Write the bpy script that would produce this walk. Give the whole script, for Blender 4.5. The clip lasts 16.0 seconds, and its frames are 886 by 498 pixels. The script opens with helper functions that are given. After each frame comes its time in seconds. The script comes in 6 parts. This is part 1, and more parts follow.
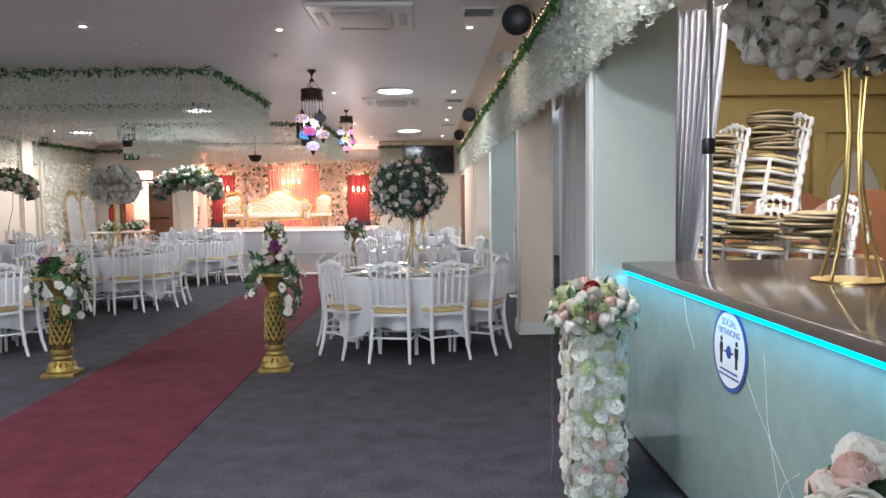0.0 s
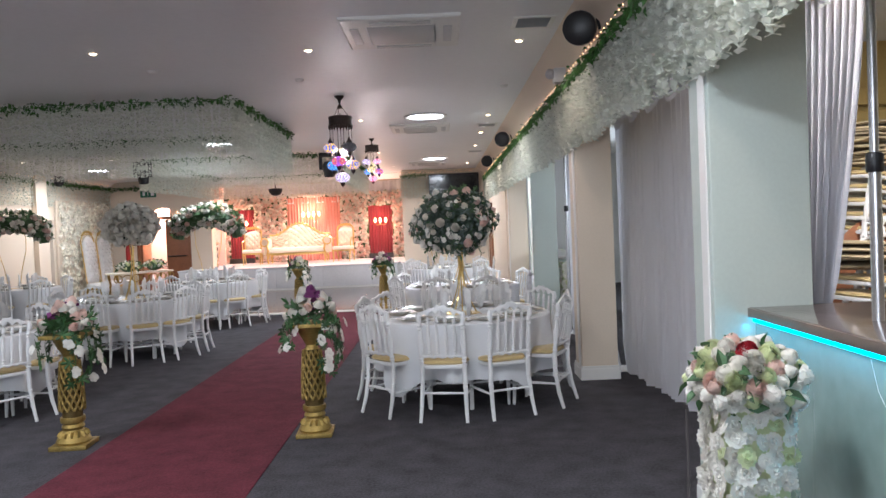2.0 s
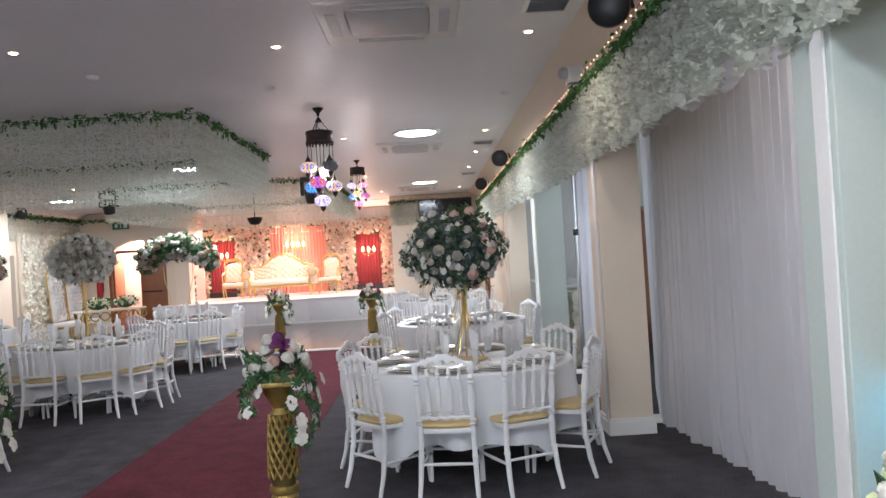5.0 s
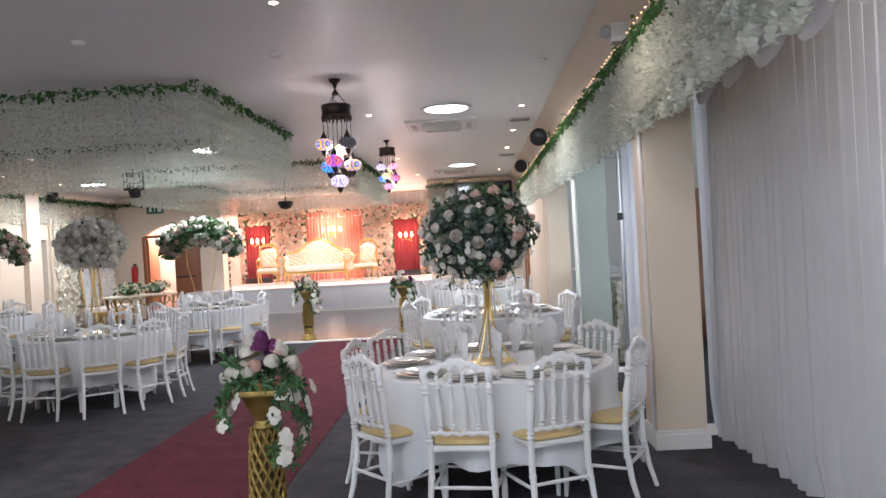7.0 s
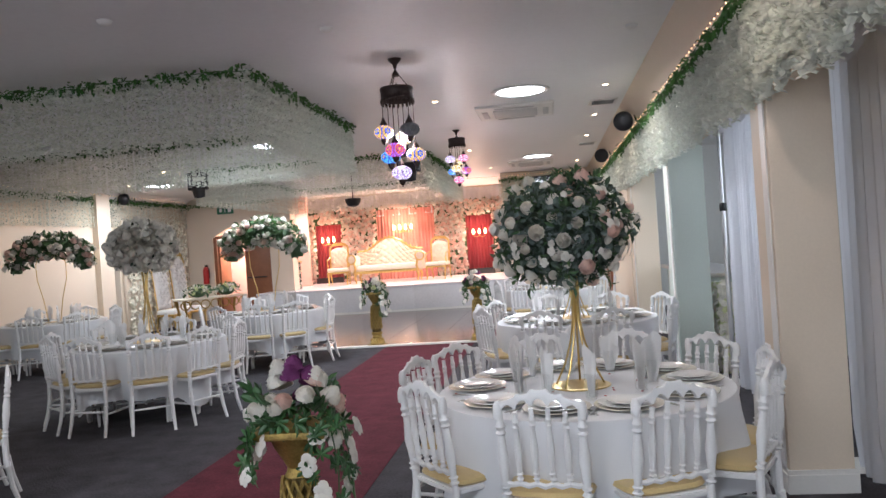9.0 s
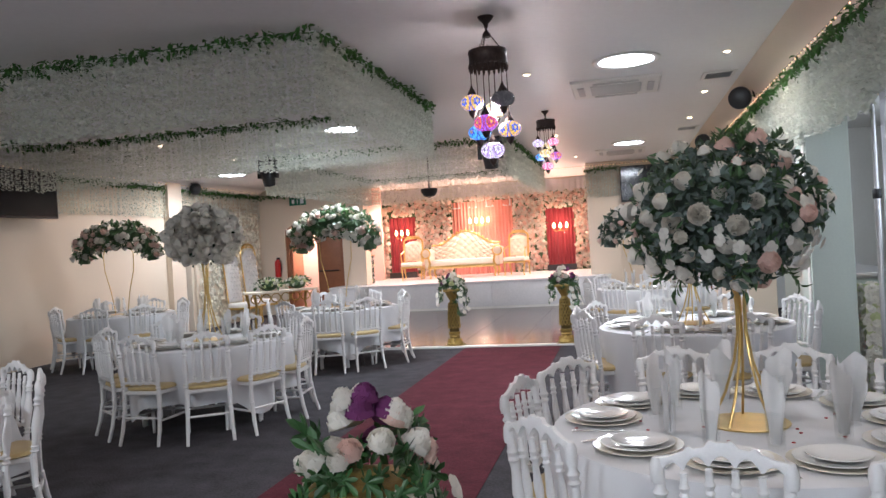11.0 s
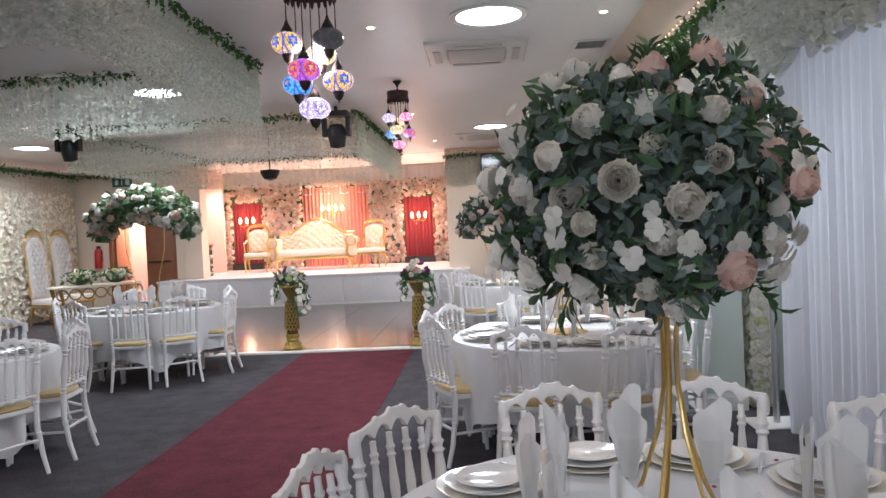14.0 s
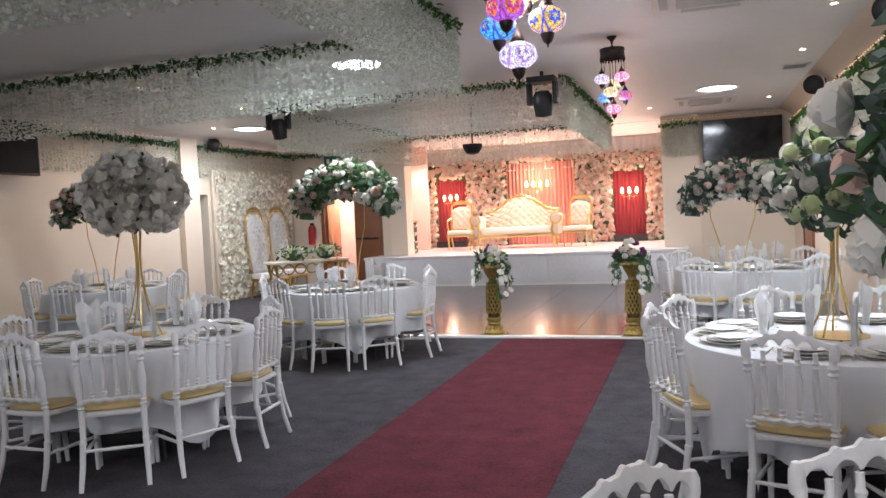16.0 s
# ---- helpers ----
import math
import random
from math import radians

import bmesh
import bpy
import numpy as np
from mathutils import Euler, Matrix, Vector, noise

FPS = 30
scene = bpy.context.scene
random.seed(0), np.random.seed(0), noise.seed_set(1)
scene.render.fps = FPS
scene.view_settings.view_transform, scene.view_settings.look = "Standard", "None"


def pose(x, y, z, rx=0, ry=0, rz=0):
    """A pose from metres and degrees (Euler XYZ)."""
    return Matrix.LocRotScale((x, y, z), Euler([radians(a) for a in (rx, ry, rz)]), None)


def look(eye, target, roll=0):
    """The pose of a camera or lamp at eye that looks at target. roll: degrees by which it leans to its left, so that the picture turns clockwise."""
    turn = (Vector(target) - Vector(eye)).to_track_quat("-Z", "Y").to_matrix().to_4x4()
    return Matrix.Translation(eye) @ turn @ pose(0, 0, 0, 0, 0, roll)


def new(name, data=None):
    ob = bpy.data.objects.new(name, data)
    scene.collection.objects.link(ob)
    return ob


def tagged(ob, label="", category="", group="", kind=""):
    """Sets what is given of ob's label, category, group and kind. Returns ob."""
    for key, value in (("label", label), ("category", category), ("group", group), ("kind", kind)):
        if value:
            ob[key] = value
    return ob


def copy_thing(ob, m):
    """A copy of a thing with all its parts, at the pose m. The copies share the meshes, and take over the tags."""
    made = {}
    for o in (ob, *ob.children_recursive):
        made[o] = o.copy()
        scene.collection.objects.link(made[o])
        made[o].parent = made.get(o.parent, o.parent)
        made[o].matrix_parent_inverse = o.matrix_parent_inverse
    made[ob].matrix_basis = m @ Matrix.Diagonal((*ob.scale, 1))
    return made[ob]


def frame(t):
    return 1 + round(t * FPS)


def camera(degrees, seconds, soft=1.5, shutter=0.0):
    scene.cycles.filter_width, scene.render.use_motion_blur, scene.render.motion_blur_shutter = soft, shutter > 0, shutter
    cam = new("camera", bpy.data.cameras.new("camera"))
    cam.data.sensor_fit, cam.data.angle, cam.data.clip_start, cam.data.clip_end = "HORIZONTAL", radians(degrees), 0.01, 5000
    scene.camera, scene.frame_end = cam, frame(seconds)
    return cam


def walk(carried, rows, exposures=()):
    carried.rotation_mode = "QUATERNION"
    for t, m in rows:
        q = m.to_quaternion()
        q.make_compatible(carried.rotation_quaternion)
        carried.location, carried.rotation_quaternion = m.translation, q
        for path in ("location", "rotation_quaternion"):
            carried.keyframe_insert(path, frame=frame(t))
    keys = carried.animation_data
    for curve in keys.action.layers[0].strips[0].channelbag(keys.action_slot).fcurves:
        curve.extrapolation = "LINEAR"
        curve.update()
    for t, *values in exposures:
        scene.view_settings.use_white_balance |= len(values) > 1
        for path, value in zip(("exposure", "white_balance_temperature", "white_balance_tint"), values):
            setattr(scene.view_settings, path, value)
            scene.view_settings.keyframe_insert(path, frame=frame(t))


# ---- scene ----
cam = camera(60.9, 16.0)
METRES, EYE, TILT, LEAN, TURN = 7.0, 1.5, 0.0, 0.0, -1.3
PATH = [
    (0, (0.058, 0.088, 1.47), (0.1, 2.083, 1.34), -0.7),
    (0.5, (0.012, 0.305, 1.494), (0.059, 2.301, 1.381), -0.7),
    (1, (-0.023, 0.547, 1.516), (-0.022, 2.544, 1.424), -1.2),
    (1.5, (-0.132, 0.738, 1.535), (-0.143, 2.736, 1.462), -1.9),
    (2, (-0.259, 0.905, 1.538), (-0.255, 2.904, 1.481), -2.4),
    (2.5, (-0.28, 1.116, 1.534), (-0.299, 3.115, 1.491), -2.7),
    (3, (-0.265, 1.33, 1.548), (-0.299, 3.33, 1.521), -3.0),
    (3.5, (-0.324, 1.532, 1.548), (-0.32, 3.532, 1.537), -3.2),
    (4, (-0.36, 1.712, 1.548), (-0.324, 3.711, 1.559), -3.2),
    (4.2, (-0.356, 1.781, 1.554), (-0.315, 3.781, 1.57), -3.4),
    (6.3, (-0.237, 2.574, 1.531), (-0.243, 4.574, 1.541), -3.0),
    (6.5, (-0.214, 2.644, 1.532), (-0.253, 4.643, 1.531), -3.0),
    (7, (-0.149, 2.824, 1.539), (-0.235, 4.822, 1.524), -3.2),
    (7.5, (-0.179, 3.039, 1.524), (-0.271, 5.037, 1.504), -3.4),
    (8, (-0.215, 3.251, 1.541), (-0.34, 5.247, 1.519), -3.7),
    (8.5, (-0.192, 3.479, 1.551), (-0.403, 5.468, 1.533), -3.8),
    (9, (-0.197, 3.677, 1.554), (-0.48, 5.657, 1.542), -4.0),
    (9.5, (-0.31, 3.887, 1.556), (-0.665, 5.855, 1.546), -3.9),
    (9.7, (-0.345, 3.986, 1.552), (-0.749, 5.944, 1.54), -3.8),
    (11.8, (-0.562, 4.968, 1.522), (-1.035, 6.912, 1.511), -3.4),
    (12, (-0.532, 5.067, 1.54), (-0.961, 7.02, 1.53), -3.4),
    (12.5, (-0.506, 5.28, 1.576), (-0.79, 7.26, 1.561), -3.8),
    (13, (-0.575, 5.506, 1.514), (-0.73, 7.5, 1.503), -3.7),
    (13.5, (-0.576, 5.713, 1.518), (-0.691, 7.71, 1.482), -3.3),
    (14, (-0.517, 5.94, 1.507), (-0.63, 7.936, 1.45), -2.7),
    (14.5, (-0.512, 6.111, 1.519), (-0.598, 8.108, 1.448), -2.3),
    (15, (-0.566, 6.349, 1.511), (-0.712, 8.342, 1.437), -2.2),
    (15.5, (-0.642, 6.576, 1.495), (-0.97, 8.547, 1.41), -2.1),
    (16, (-0.684, 6.712, 1.498), (-1.325, 8.605, 1.407), -2.8),
]
walk(cam, [(t, look(eye, target, roll)) for t, eye, target, roll in PATH], [(0.0, 0.36, 6100, 13), (3.0, 0.36, 6100, 13), (6.5, 0.44, 6100, 13), (7.5, 0.44, 6100, 13), (9.0, 0.34, 6100, 13), (14.0, 0.27, 6100, 13), (16.0, 0.24, 6100, 13)])

# ---- world and lamps ----
world = bpy.data.worlds.new("world")
scene.world = world
world.use_nodes = True
world.node_tree.nodes["Background"].inputs[0].default_value = (0.6, 0.7, 0.8, 1)
world.node_tree.nodes["Background"].inputs[1].default_value = 0.3
CEIL = 3.18


def lamp(kind, name, m, energy, color, size=0.1, **more):
    data = bpy.data.lights.new(name, kind)
    data.energy, data.color = energy, color
    if kind == "AREA":
        data.shape, data.size = more.get("shape", "DISK"), size
        if "size_y" in more:
            data.size_y = more["size_y"]
    else:
        data.shadow_soft_size = size
    if kind == "SPOT":
        data.spot_size, data.spot_blend = radians(more.get("cone", 120)), 0.4
    ob = new(name, data)
    ob.matrix_world = m
    return ob


# the last one is an unseen extra, added to brighten the near end
SKYLIGHTS = [(-0.41, 12.0), (-0.34, 18.73), (-4.13, 14.28), (-8.09, 18.31), (-4.3, 5.0), (-0.4, 3.0)]
SPOTS = [(-3.22, 7.52), (-1.38, 7.72), (0.51, 7.68), (-1.38, 12.15), (0.51, 12.1), (0.51, 14.15), (0.51, 16.25), (0.5, 20.3), (-1.4, 20.4), (-1.5, 16.9), (-6.87, 16.2), (-8.5, 15.95), (-6.88, 14.13), (-8.52, 17.86), (-6.8, 7.5), (-5.2, 3.4), (-1.38, 3.4), (0.51, 3.4)]
for sx, sy in SKYLIGHTS:
    lamp("AREA", "skylight_lamp", pose(sx, sy, CEIL - 0.05), 62, (0.9, 0.96, 1.0), 0.55)
for sx, sy in SPOTS:
    lamp("SPOT", "downlight_lamp", pose(sx, sy, CEIL - 0.03), 24, (1.0, 0.83, 0.69), 0.04, cone=150)
for sx, sz, power in ((-6.63, 1.93, 26), (-4.39, 2.17, 40), (-2.18, 1.86, 26)):
    lamp("POINT", "wall_lamp_glow", pose(sx, 24.85, sz), power * 1.7, (1.0, 0.62, 0.42), 0.1)
for sx in (-6.6, -4.4, -2.2):
    lamp("SPOT", "stage_downlight", pose(sx, 23.2, 3.12), 215, (1.0, 0.72, 0.66), 0.08, cone=140)
# fill light added to lift the bar room, no window stands behind it
lamp("AREA", "bar_window_lamp", pose(4.3, 14.5, 2.3, 0, -90, 180), 70, (0.85, 0.95, 1.0), 1.0, shape="RECTANGLE", size_y=3.0)
# unseen fill added to brighten stacked chairs and the drape, no fitting there
lamp("AREA", "store_ceiling_lamp", pose(2.8, 5.3, 3.1), 78, (1.0, 0.95, 0.88), 1.0)
lamp("AREA", "side_room_window_lamp", pose(2.95, 10.2, 2.0, 0, -90, 180), 22, (0.85, 0.93, 1.0), 1.2, shape="RECTANGLE", size_y=2.4)
for cx, cy in ((-1.42, 10.08), (-1.43, 14.45)):
    lamp("POINT", "chandelier_glow", pose(cx, cy, 2.45), 20, (1.0, 0.85, 0.8), 0.12)
# added fill from behind the camera; the south wall has no window
lamp("AREA", "entrance_window_lamp", pose(-3.2, -2.3, 1.9, 90, 0, 0), 135, (0.88, 0.95, 1.0), 4.0, shape="RECTANGLE", size_y=1.8)
lamp("AREA", "counter_strip_lamp", pose(1.225, 2.6, 1.0, 0, 0, 0), 2.2, (0.02, 0.55, 1.0), 0.03, shape="RECTANGLE", size_y=4.0)


# ---- materials ----
def mat(name, color, rough=0.6, metal=0.0, var=0.12, scale=6.0, fine=80.0, bump=0.15, dist=0.004, island=0.0, obj=0.0, sheen=0.0, trans=0.0, emit=None, power=0.0, spec=0.5):
    m = bpy.data.materials.new(name)
    m.use_nodes = True
    nt = m.node_tree
    b = nt.nodes["Principled BSDF"]
    N = nt.nodes.new
    L = nt.links.new
    co = N("ShaderNodeTexCoord")
    n1, n2 = N("ShaderNodeTexNoise"), N("ShaderNodeTexNoise")
    n1.inputs["Scale"].default_value, n2.inputs["Scale"].default_value = scale, fine
    n1.inputs["Detail"].default_value, n2.inputs["Detail"].default_value = 4, 3
    L(co.outputs["Object"], n1.inputs["Vector"])
    L(co.outputs["Object"], n2.inputs["Vector"])
    add = N("ShaderNodeMath")
    add.operation = "ADD"
    L(n1.outputs["Fac"], add.inputs[0])
    L(n2.outputs["Fac"], add.inputs[1])
    last = add.outputs[0]
    rng = N("ShaderNodeMapRange")
    rng.inputs[1].default_value, rng.inputs[2].default_value = 0.6, 1.4
    rng.inputs[3].default_value, rng.inputs[4].default_value = 1 - var, 1 + var
    L(last, rng.inputs[0])
    fac = rng.outputs[0]
    for amount, node, out in ((island, "ShaderNodeNewGeometry", "Random Per Island"), (obj, "ShaderNodeObjectInfo", "Random")):
        if amount:
            g = N(node)
            r = N("ShaderNodeMapRange")
            r.inputs[3].default_value, r.inputs[4].default_value = 1 - amount, 1 + amount
            L(g.outputs[out], r.inputs[0])
            mu = N("ShaderNodeMath")
            mu.operation = "MULTIPLY"
            L(fac, mu.inputs[0])
            L(r.outputs[0], mu.inputs[1])
            fac = mu.outputs[0]
    sc = N("ShaderNodeVectorMath")
    sc.operation = "SCALE"
    sc.inputs[0].default_value = color
    L(fac, sc.inputs["Scale"])
    L(sc.outputs[0], b.inputs["Base Color"])
    b.inputs["Roughness"].default_value, b.inputs["Metallic"].default_value = rough, metal
    b.inputs["Specular IOR Level"].default_value = spec
    b.inputs["Transmission Weight"].default_value = trans
    b.inputs["Sheen Weight"].default_value = sheen
    if bump:
        bp = N("ShaderNodeBump")
        bp.inputs["Strength"].default_value, bp.inputs["Distance"].default_value = bump, dist
        L(n2.outputs["Fac"], bp.inputs["Height"])
        L(bp.outputs[0], b.inputs["Normal"])
    if emit:
        b.inputs["Emission Color"].default_value, b.inputs["Emission Strength"].default_value = (*emit, 1), power
    return m


M_CARPET = mat("grey_carpet", (0.06, 0.057, 0.064), 0.95, var=0.5, scale=5.0, fine=55, bump=1.0, dist=0.008, spec=0.2)
M_RUNNER = mat("red_runner", (0.105, 0.021, 0.032), 0.95, var=0.45, scale=5.0, fine=60, bump=0.9, dist=0.005, spec=0.2)
M_CEIL = mat("ceiling_paint", (0.84, 0.84, 0.85), 0.45, var=0.03, scale=0.7, fine=20, bump=0.04)
M_CREAM = mat("cream_paint", (0.77, 0.665, 0.54), 0.55, var=0.04, scale=1.2, fine=60, bump=0.06)
M_SAGE = mat("sage_paint", (0.52, 0.58, 0.53), 0.5, var=0.05, scale=1.5, fine=50, bump=0.05)
M_WHITEP = mat("white_gloss_paint", (0.8, 0.79, 0.76), 0.35, var=0.04, bump=0.05)
M_CHAIR = mat("white_chair_paint", (0.78, 0.78, 0.78), 0.35, var=0.05, scale=9, fine=120, bump=0.08, obj=0.03)
M_PAD = mat("gold_seat_fabric", (0.56, 0.42, 0.19), 0.75, var=0.16, scale=9, fine=240, bump=0.35, sheen=0.3, obj=0.15)
M_CLOTH = mat("white_linen", (0.72, 0.73, 0.75), 0.8, var=0.05, scale=5, fine=400, bump=0.25, sheen=0.2)
M_DRAPE = mat("white_voile", (0.82, 0.82, 0.85), 0.7, var=0.05, scale=3, fine=300, bump=0.2, sheen=0.2)
def translucent(lit, fac, tint):
    nodes, links = lit.node_tree.nodes, lit.node_tree.links
    tr, mx = nodes.new("ShaderNodeBsdfTranslucent"), nodes.new("ShaderNodeMixShader")
    tr.inputs["Color"].default_value, mx.inputs["Fac"].default_value = (*tint, 1), fac
    links.new(nodes["Principled BSDF"].outputs[0], mx.inputs[1])
    links.new(tr.outputs[0], mx.inputs[2])
    links.new(mx.outputs[0], nodes["Material Output"].inputs["Surface"])
translucent(M_DRAPE, 0.45, (0.85, 0.85, 0.88))
M_NAPKIN = NAP = mat("white_napkin", (0.85, 0.85, 0.85), 0.85, var=0.03, scale=20, fine=300, bump=0.2)
tr, mx = NAP.node_tree.nodes.new("ShaderNodeBsdfTranslucent"), NAP.node_tree.nodes.new("ShaderNodeMixShader")
tr.inputs["Color"].default_value, mx.inputs["Fac"].default_value = (0.9, 0.9, 0.9, 1), 0.4
NAP.node_tree.links.new(NAP.node_tree.nodes["Principled BSDF"].outputs[0], mx.inputs[1])
NAP.node_tree.links.new(tr.outputs[0], mx.inputs[2])
NAP.node_tree.links.new(mx.outputs[0], NAP.node_tree.nodes["Material Output"].inputs["Surface"])
M_CHINA = mat("white_china", (0.82, 0.82, 0.8), 0.12, var=0.02, bump=0.0)
M_STEEL = mat("cutlery_steel", (0.7, 0.7, 0.7), 0.2, 1.0, var=0.05, bump=0.02)
M_GOLD = mat("gold_metal", (0.72, 0.52, 0.2), 0.3, 1.0, var=0.12, scale=15, fine=90, bump=0.1)
M_GILT = mat("old_gilt_plaster", (0.36, 0.25, 0.075), 0.45, 0.7, var=0.4, scale=25, fine=120, bump=0.5, dist=0.006)
M_GLASS = mat("clear_glass", (0.95, 0.97, 0.97), 0.03, var=0.0, bump=0.0, trans=1.0)
nodes, links = M_GLASS.node_tree.nodes, M_GLASS.node_tree.links
tr, gl, mx = nodes.new("ShaderNodeBsdfTransparent"), nodes.new("ShaderNodeBsdfGlossy"), nodes.new("ShaderNodeMixShader")
gl.inputs["Roughness"].default_value, mx.inputs["Fac"].default_value = 0.03, 0.06
tr.inputs["Color"].default_value = (0.985, 0.99, 0.99, 1)
links.new(tr.outputs[0], mx.inputs[1])
links.new(gl.outputs[0], mx.inputs[2])
links.new(mx.outputs[0], nodes["Material Output"].inputs["Surface"])
M_LEAF = mat("green_leaves", (0.06, 0.12, 0.055), 0.5, var=0.3, scale=20, island=0.55, bump=0.1)
M_DARKLEAF = mat("eucalyptus_leaves", (0.06, 0.088, 0.075), 0.5, var=0.3, scale=20, island=0.6, bump=0.1)
M_DUSTY = mat("dusty_eucalyptus_leaves", (0.15, 0.19, 0.185), 0.6, var=0.25, scale=20, island=0.45, bump=0.1)
M_GARLAND = mat("ivy_leaves", (0.06, 0.17, 0.04), 0.5, var=0.3, scale=20, island=0.5, bump=0.1)
M_ROSE = mat("white_silk_rose", (0.83, 0.81, 0.75), 0.8, var=0.06, scale=30, fine=200, bump=0.2, obj=0.1, island=0.08)
M_BLUSH = mat("blush_silk_rose", (0.8, 0.6, 0.53), 0.8, var=0.1, scale=30, fine=200, bump=0.2, obj=0.1, island=0.1)
M_PURPLE = mat("purple_silk_rose", (0.16, 0.03, 0.13), 0.8, var=0.2, scale=30, fine=200, bump=0.2, island=0.15)
M_RED = mat("red_silk_rose", (0.35, 0.01, 0.02), 0.8, var=0.2, scale=30, fine=200, bump=0.2, island=0.15)
M_GREENROSE = mat("pale_green_silk_rose", (0.66, 0.7, 0.42), 0.8, var=0.1, scale=30, fine=200, bump=0.2, island=0.1)
M_PETAL = mat("white_petal_string", (0.76, 0.78, 0.71), 0.8, var=0.08, scale=12, fine=150, bump=0.1, island=0.16)
translucent(M_ROSE, 0.35, (0.85, 0.8, 0.72))
translucent(M_BLUSH, 0.35, (0.85, 0.64, 0.56))
translucent(M_GREENROSE, 0.35, (0.75, 0.8, 0.5))
translucent(M_PETAL, 0.4, (0.8, 0.82, 0.76))
for leafy in (M_LEAF, M_DARKLEAF, M_DUSTY, M_GARLAND):
    translucent(leafy, 0.2, (0.1, 0.2, 0.05))
# gilt darkened to paint the shade inside the pedestal lattice
M_SHADEDGILT = mat("dark_gilt", (0.12, 0.08, 0.025), 0.6, 0.5, var=0.3, scale=25)
M_BLACK = mat("black_plastic", (0.015, 0.015, 0.017), 0.4, var=0.2, bump=0.1)
M_IRON = mat("dark_bronze_iron", (0.06, 0.045, 0.04), 0.45, 0.8, var=0.3, scale=30, bump=0.3)
M_GREYP = mat("grey_plastic", (0.55, 0.55, 0.55), 0.4, var=0.06, bump=0.05)
M_STAGE = mat("stage_white_laminate", (0.72, 0.72, 0.74), 0.25, var=0.08, scale=2, fine=20, bump=0.04)
M_WOODDOOR = mat("brown_wood_door", (0.26, 0.1, 0.045), 0.4, var=0.25, scale=4, fine=60, bump=0.15)
M_TILE = mat("dark_dance_floor", (0.075, 0.062, 0.058), 0.14, var=0.35, scale=2.5, fine=30, bump=0.03, obj=0.2)
M_YELLOW = mat("ochre_carved_plaster", (0.56, 0.41, 0.15), 0.6, var=0.12, scale=4, fine=60, bump=0.2)
M_PINK = mat("coral_voile", (0.8, 0.36, 0.3), 0.75, var=0.1, scale=3, fine=200, bump=0.2, sheen=0.2)
M_CRIMSON = mat("crimson_voile", (0.36, 0.035, 0.05), 0.75, var=0.12, scale=3, fine=200, bump=0.2, sheen=0.2)
M_LEATHER = mat("cream_buttoned_leather", (0.8, 0.74, 0.62), 0.35, var=0.05, scale=8, fine=90, bump=0.2)
M_WHITELEATHER = mat("white_buttoned_leather", (0.84, 0.83, 0.82), 0.35, var=0.05, scale=8, fine=90, bump=0.2)
M_MARBLE = mat("dark_marble_top", (0.13, 0.1, 0.09), 0.12, var=0.5, scale=7, fine=30, bump=0.0)
M_COUNTER = mat("frosted_green_glass_panel", (0.26, 0.335, 0.3), 0.14, var=0.1, scale=1.5, fine=12, bump=0.02)
M_TRIM = mat("brown_edge_trim", (0.2, 0.16, 0.14), 0.3, 0.5, var=0.1, bump=0.05)
M_BLUE = mat("blue_led_strip", (0.1, 0.5, 0.9), emit=(0.0, 0.62, 1.0), power=5.0, bump=0)
M_SKYL = mat("skylight_diffuser", (0.9, 0.9, 0.9), emit=(0.92, 0.97, 1.0), power=9.0, bump=0)
M_WARM = mat("warm_bulb", (0.9, 0.8, 0.6), emit=(1.0, 0.72, 0.42), power=14.0, bump=0)
M_FAIRY = mat("fairy_bulb", (0.9, 0.6, 0.4), emit=(1.0, 0.55, 0.28), power=2.6, bump=0)
M_SCREEN = mat("black_tv_glass", (0.012, 0.013, 0.016), 0.12, var=0.1, bump=0)
M_SILVER = mat("brushed_silver", (0.6, 0.6, 0.62), 0.3, 0.9, var=0.08, bump=0.05)
M_SIGN = mat("white_sign_vinyl", (0.8, 0.8, 0.82), 0.4, var=0.02, bump=0)
M_SIGNBLUE = mat("blue_sign_vinyl", (0.04, 0.08, 0.3), 0.4, var=0.02, bump=0)
M_SIGNGREEN = mat("green_exit_sign", (0.02, 0.16, 0.09), 0.4, var=0.05, bump=0)
M_PALEPANEL = mat("pale_store_wall", (0.62, 0.6, 0.5), 0.7, var=0.06, bump=0.1)
M_REDPLASTIC = mat("red_extinguisher", (0.5, 0.02, 0.02), 0.3, var=0.05, bump=0)
M_PINKWALL = mat("pink_lobby_paint", (0.75, 0.5, 0.42), 0.6, var=0.05, bump=0.05)


# ---- mesh helpers ----
def bm_box(bm, x0, x1, y0, y1, z0, z1):
    v = [bm.verts.new(p) for p in ((x0, y0, z0), (x1, y0, z0), (x1, y1, z0), (x0, y1, z0), (x0, y0, z1), (x1, y0, z1), (x1, y1, z1), (x0, y1, z1))]
    for f in ((3, 2, 1, 0), (4, 5, 6, 7), (0, 1, 5, 4), (1, 2, 6, 5), (2, 3, 7, 6), (3, 0, 4, 7)):
        bm.faces.new([v[i] for i in f])
    return v


def box(x0, x1, y0, y1, z0, z1, bevel=0.0):
    bm = bmesh.new()
    bm_box(bm, x0, x1, y0, y1, z0, z1)
    if bevel:
        bmesh.ops.bevel(bm, geom=bm.edges[:], offset=bevel, segments=2, affect="EDGES", profile=0.6)
    return bm


